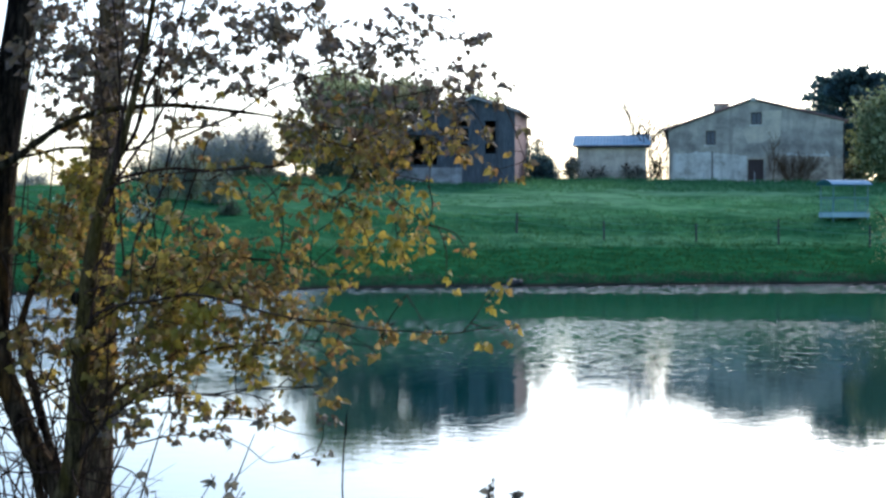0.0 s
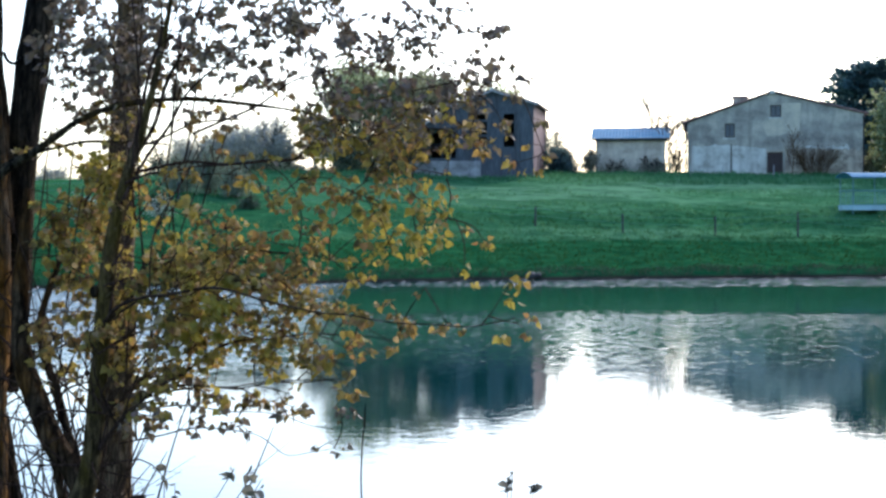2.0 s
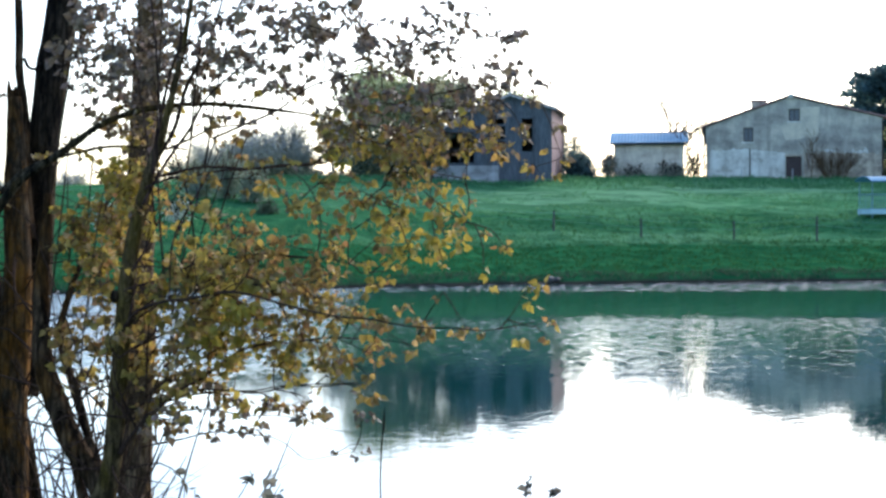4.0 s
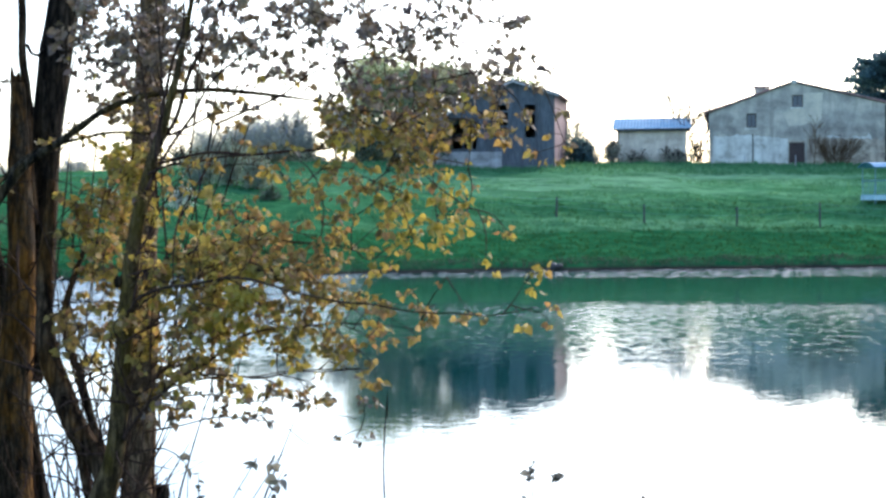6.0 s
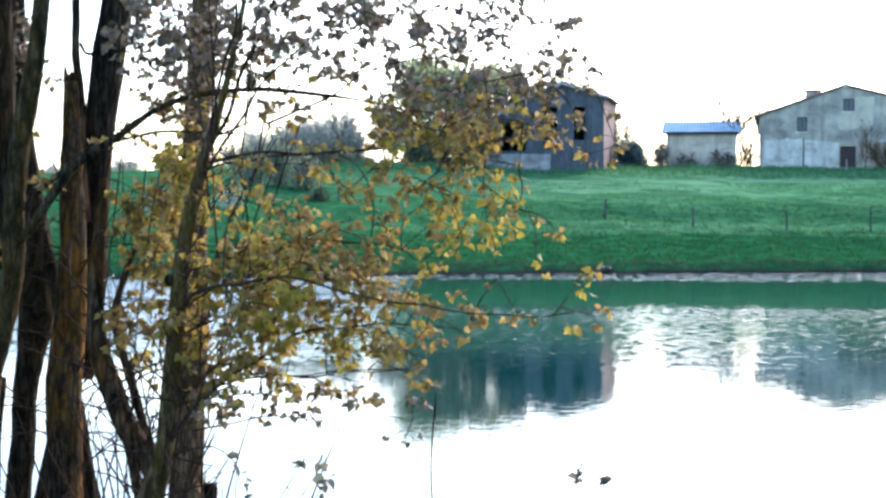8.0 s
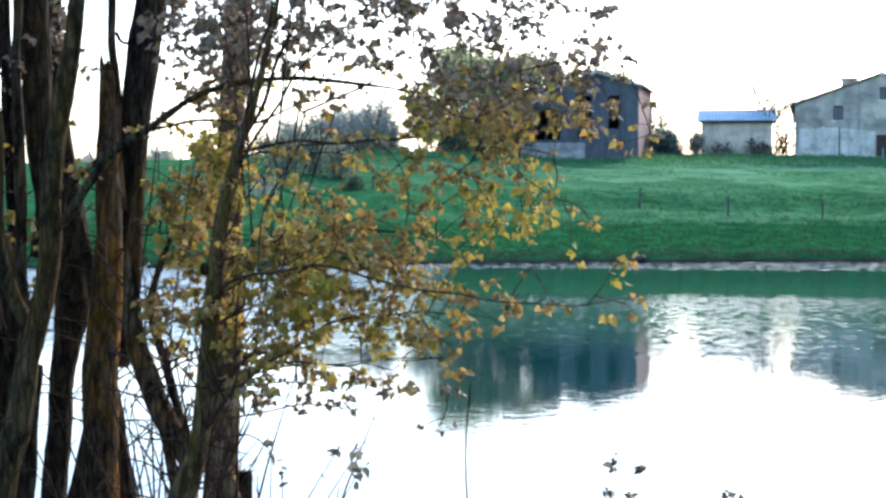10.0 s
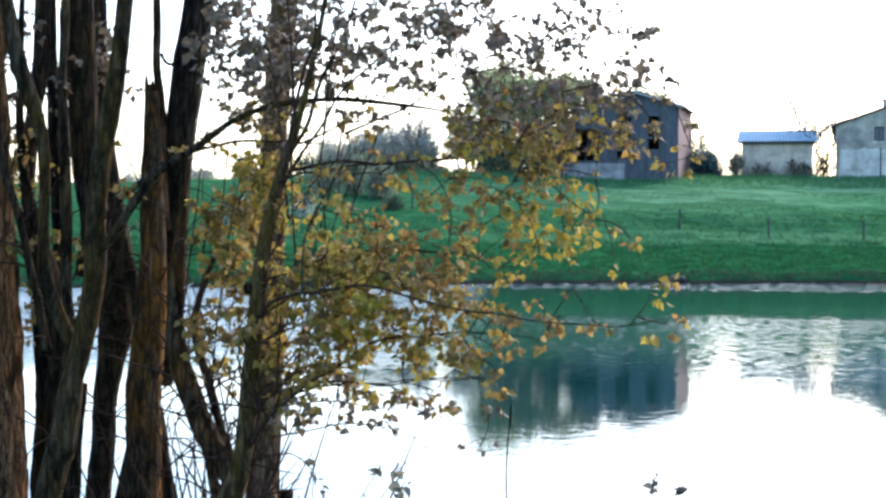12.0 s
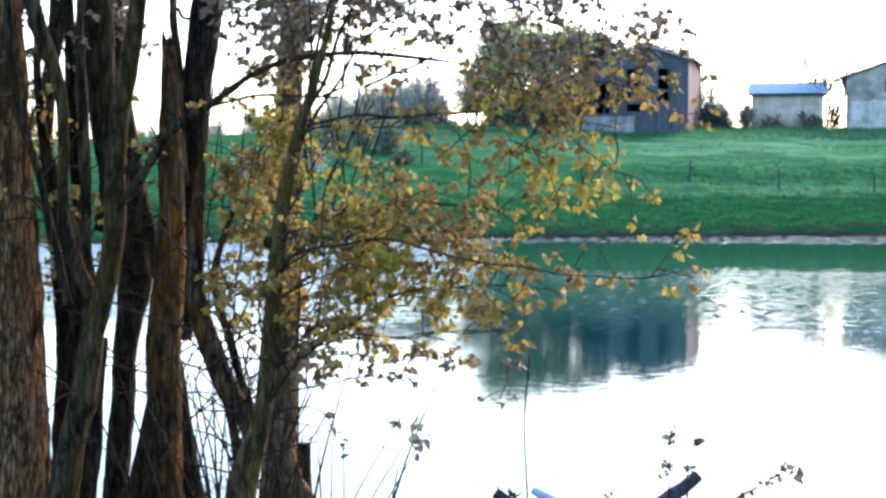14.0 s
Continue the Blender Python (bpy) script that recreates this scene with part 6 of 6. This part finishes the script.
# ---- bark plates on the old trunk ----
def bark_plates(tree, pts, count, seed):
    """Long raised plates of bark between the furrows of a trunk, all round it."""
    rnd = random.Random(seed)
    kinds = []
    for k in range(4):
        v, f = [], []
        n = 6
        for i in range(n + 1):
            t = i / n
            w = 0.5 * math.sin(math.pi * min(1, max(0, 0.08 + 0.84 * t))) ** 0.6 * rnd.uniform(0.8, 1.1)
            bend = rnd.uniform(-0.12, 0.12)
            v += [(bend - w, t - 0.5, 0.0), (bend, t - 0.5, rnd.uniform(0.7, 1.1)), (bend + w, t - 0.5, 0.0)]
        for i in range(n):
            m = 3 * i
            f += [(m, m + 1, m + 4, m + 3), (m + 1, m + 2, m + 5, m + 4)]
        kinds.append(mesh_of("bark_plate", v, f, M_BARK_OLD, True))
    o = tree.matrix_world.translation
    zs = [p[2] for p in pts]
    for k in range(count):
        z = rnd.uniform(min(zs) + 0.1, max(zs) - 0.1)
        a = rnd.uniform(0, 2 * math.pi)
        order = sorted(pts, key=lambda p: p[2])
        x, y, r = (float(np.interp(z, [p[2] for p in order], [p[i] for p in order])) for i in (0, 1, 3))
        out = Vector((math.cos(a), math.sin(a), 0))
        across = Vector((-math.sin(a), math.cos(a), 0))
        m = Matrix((across, (0, 0, 1), out)).transposed().to_4x4()
        ob = part("bark_plate", rnd.choice(kinds), tree)
        ob.matrix_basis = Matrix.Translation(Vector((x, y, z)) - o + out * (r * 0.97)) @ m @ pose(0, 0, 0, 0, 0, rnd.gauss(0, 5)) @ Matrix.Diagonal((rnd.uniform(0.010, 0.018), rnd.uniform(0.12, 0.32), rnd.uniform(0.006, 0.012), 1))


bark_plates(old_tree, OLD_TRUNK, 280, 95)


# ---- water's edge: stalks, shoots, driftwood ----
def stalk(pts, seed):
    t = thing("reed_stalk", on(pts[0][0], pts[0][1]), "thin dry reed stalk with a slim head", "reed")
    o = t.matrix_world.translation
    bits = ([], [])
    foot = (pts[0][0] - o.x, pts[0][1] - o.y, 0.0, 0.003)
    tube(bits, [foot] + [(x - o.x, y - o.y, z - o.z, r) for x, y, z, r in pts], 6, 4)
    part("stem", mesh_of("reed_stem", *bits, M_TWIG, True), t)
    x, y, z, r = pts[-1]
    bits = ([], [])
    tube(bits, [(x - o.x, y - o.y, z - o.z - 0.1, 0.002), (x - o.x, y - o.y, z - o.z - 0.04, 0.0045), (x - o.x + 0.004, y - o.y, z - o.z + 0.02, 0.001)], 6, 3)
    part("head", mesh_of("reed_head", *bits, M_TWIG, True), t)


stalk([(-0.427, 7.7, 1.628, 0.005), (-0.443, 7.7, 1.98, 0.0042), (-0.425, 7.7, 2.30, 0.0022)], 1)


def sapling(foot, shoots, seed, label):
    """A little poplar shoot rising from the bank: stems through given points, each with its leaves near the end and their size."""
    rnd = random.Random(seed)
    t = thing("sapling", on(*foot), label, "sapling")
    o = t.matrix_world.translation
    blade = mesh_of("sapling_leaf", LEAF, LEAF_FACES, M_LEAF_GLARE)
    for path, leaves, size, reach in shoots:
        bits = ([], [])
        rows = [(0, 0, 0)] + [(x - o.x, foot[1] - o.y, z - o.z) for x, z in path]
        if len(rows) == 2:
            rows.insert(1, (rows[1][0] / 2 + rnd.gauss(0, 0.015), 0, rows[1][2] / 2 + 0.04))
        n = len(rows) - 1
        line = tube(bits, [(*p, 0.0050 - 0.0034 * k / n) for k, p in enumerate(rows)], 5, 5)
        part("stem", mesh_of("sapling_stem", *bits, M_TWIG, True), t)
        for j in range(leaves):
            u = (len(line) - 1) * (1 - reach * rnd.random() ** 1.5)
            k = min(int(u), len(line) - 2)
            p = line[k].lerp(line[k + 1], u - k) + Vector((rnd.gauss(0, 0.010), rnd.gauss(0, 0.012), rnd.gauss(0, 0.010)))
            turn = loose_turn(rnd, 0.3)
            s = (rnd.uniform(0.7, 1.25) if j > 1 else 1.5) * size
            ob = part("leaf", blade, t)
            ob.matrix_basis = Matrix.Translation(p) @ Matrix(turn).to_4x4() @ Matrix.Diagonal((s, s, s, 1))


sapling((0.235, 7.8), [([(0.205, 1.965)], 9, 0.030, 0.10), ([(0.325, 1.935)], 6, 0.038, 0.08), ([(0.185, 1.815)], 12, 0.026, 0.14), ([(0.285, 1.825)], 12, 0.024, 0.14), ([(0.228, 2.005)], 4, 0.018, 0.2)], 81, "leafy poplar shoot rising from the near bank")
sapling((0.28, 7.8), [([(0.39, 1.58), (0.491, 1.667), (0.59, 1.727), (0.665, 1.77), (0.72, 1.812)], 34, 0.023, 0.62), ([(0.47, 1.62), (0.66, 1.75), (0.758, 1.795)], 5, 0.040, 0.05)], 82, "arching poplar shoot on the near bank")
sapling((-0.12, 7.8), [([(-0.06, 1.69)], 9, 0.022, 0.2)], 85, "low poplar shoot on the near bank")
sapling((-1.25, 6.9), [([(-0.90, 2.14)], 6, 0.036, 0.2), ([(-0.82, 2.13)], 6, 0.036, 0.2), ([(-0.79, 2.10)], 6, 0.036, 0.2)], 83, "leafy poplar shoot beside the forked tree")
sapling((-1.2, 7.0), [([(-1.19, 2.14)], 5, 0.03, 0.2), ([(-1.15, 2.06)], 5, 0.03, 0.2)], 84, "upright poplar shoot beside the forked tree")


def whips(x, y, count, seed):
    """A sheaf of thin leafless shoots."""
    rnd = random.Random(seed)
    t = thing("sucker_shoots", on(x, y), "sheaf of thin leafless sucker shoots on the bank", "shoots")
    for k in range(count):
        bits = ([], [])
        fx, fy = rnd.gauss(0, 0.12), rnd.gauss(0, 0.12)
        h = rnd.uniform(0.5, 1.15)
        lx, ly = rnd.gauss(0, 0.22) * h, rnd.gauss(0, 0.15) * h
        tube(bits, [(fx, fy, -0.05, 0.0075), (fx + lx * 0.35, fy + ly * 0.3, h * 0.5, 0.0056), (fx + lx, fy + ly, h, 0.002)], 5, 4)
        for j in range(rnd.choice((0, 1, 2, 3))):
            u = rnd.uniform(0.4, 0.9)
            s = Vector((fx + lx * u * u, fy + ly * u * u, h * u))
            e = s + Vector((rnd.gauss(0, 0.14), rnd.gauss(0, 0.1), rnd.uniform(0.02, 0.22)))
            tube(bits, [(*s, 0.002), (*e, 0.0008)], 4, 1)
        part("shoot", mesh_of("whip", *bits, M_TWIG, True), t)


whips(-1.62, 6.9, 26, 91)
whips(-1.45, 6.7, 12, 92)
whips(-1.75, 7.3, 22, 93)
whips(-1.2, 7.2, 4, 94)


def driftwood():
    t = thing("driftwood", (0.5, 16.4, 0.0), "dark wet log poking out of the pond", "log")
    bits = ([], [])
    tube(bits, [(-0.75, -0.3, -0.45, 0.06), (-0.2, -0.1, -0.03, 0.07), (0.1, 0.1, 0.14, 0.066), (0.25, 0.2, 0.25, 0.062)], 14, 6, 0.12, 3)
    part("trunk", mesh_of("log", *bits, M_LOG, True), t)
    t = thing("driftwood", (-0.62, 15.8, 0.0), "bleached pale log slanting into the pond", "log")
    bits = ([], [])
    tube(bits, [(0.75, -0.35, -0.35, 0.05), (0.2, -0.15, 0.06, 0.055), (-0.15, 0.2, 0.19, 0.04)], 12, 6, 0.08, 5)
    part("trunk", mesh_of("pale_log", *bits, M_LOG_PALE, True), t)
    t = thing("driftwood", (-1.05, 16.0, 0.0), "dark splintered branch stub in the pond", "log")
    rnd = random.Random(6)
    bits = ([], [])
    tube(bits, [(0.45, -0.2, -0.4, 0.06), (0.1, 0, 0.02, 0.065), (-0.08, 0.05, 0.16, 0.05)], 10, 5, 0.2, 7)
    part("trunk", mesh_of("stub", *bits, M_LOG, True), t)
    for k in range(9):
        bits = ([], [])
        s = Vector((rnd.uniform(-0.1, 0.14), 0.03, rnd.uniform(0.05, 0.16)))
        e = s + Vector((rnd.gauss(-0.02, 0.08), rnd.gauss(0, 0.04), rnd.uniform(0.05, 0.15)))
        tube(bits, [(*s, 0.016), (*e, 0.004)], 5, 1)
        part("splinter", mesh_of("splinter", *bits, M_LOG, True), t)


driftwood()
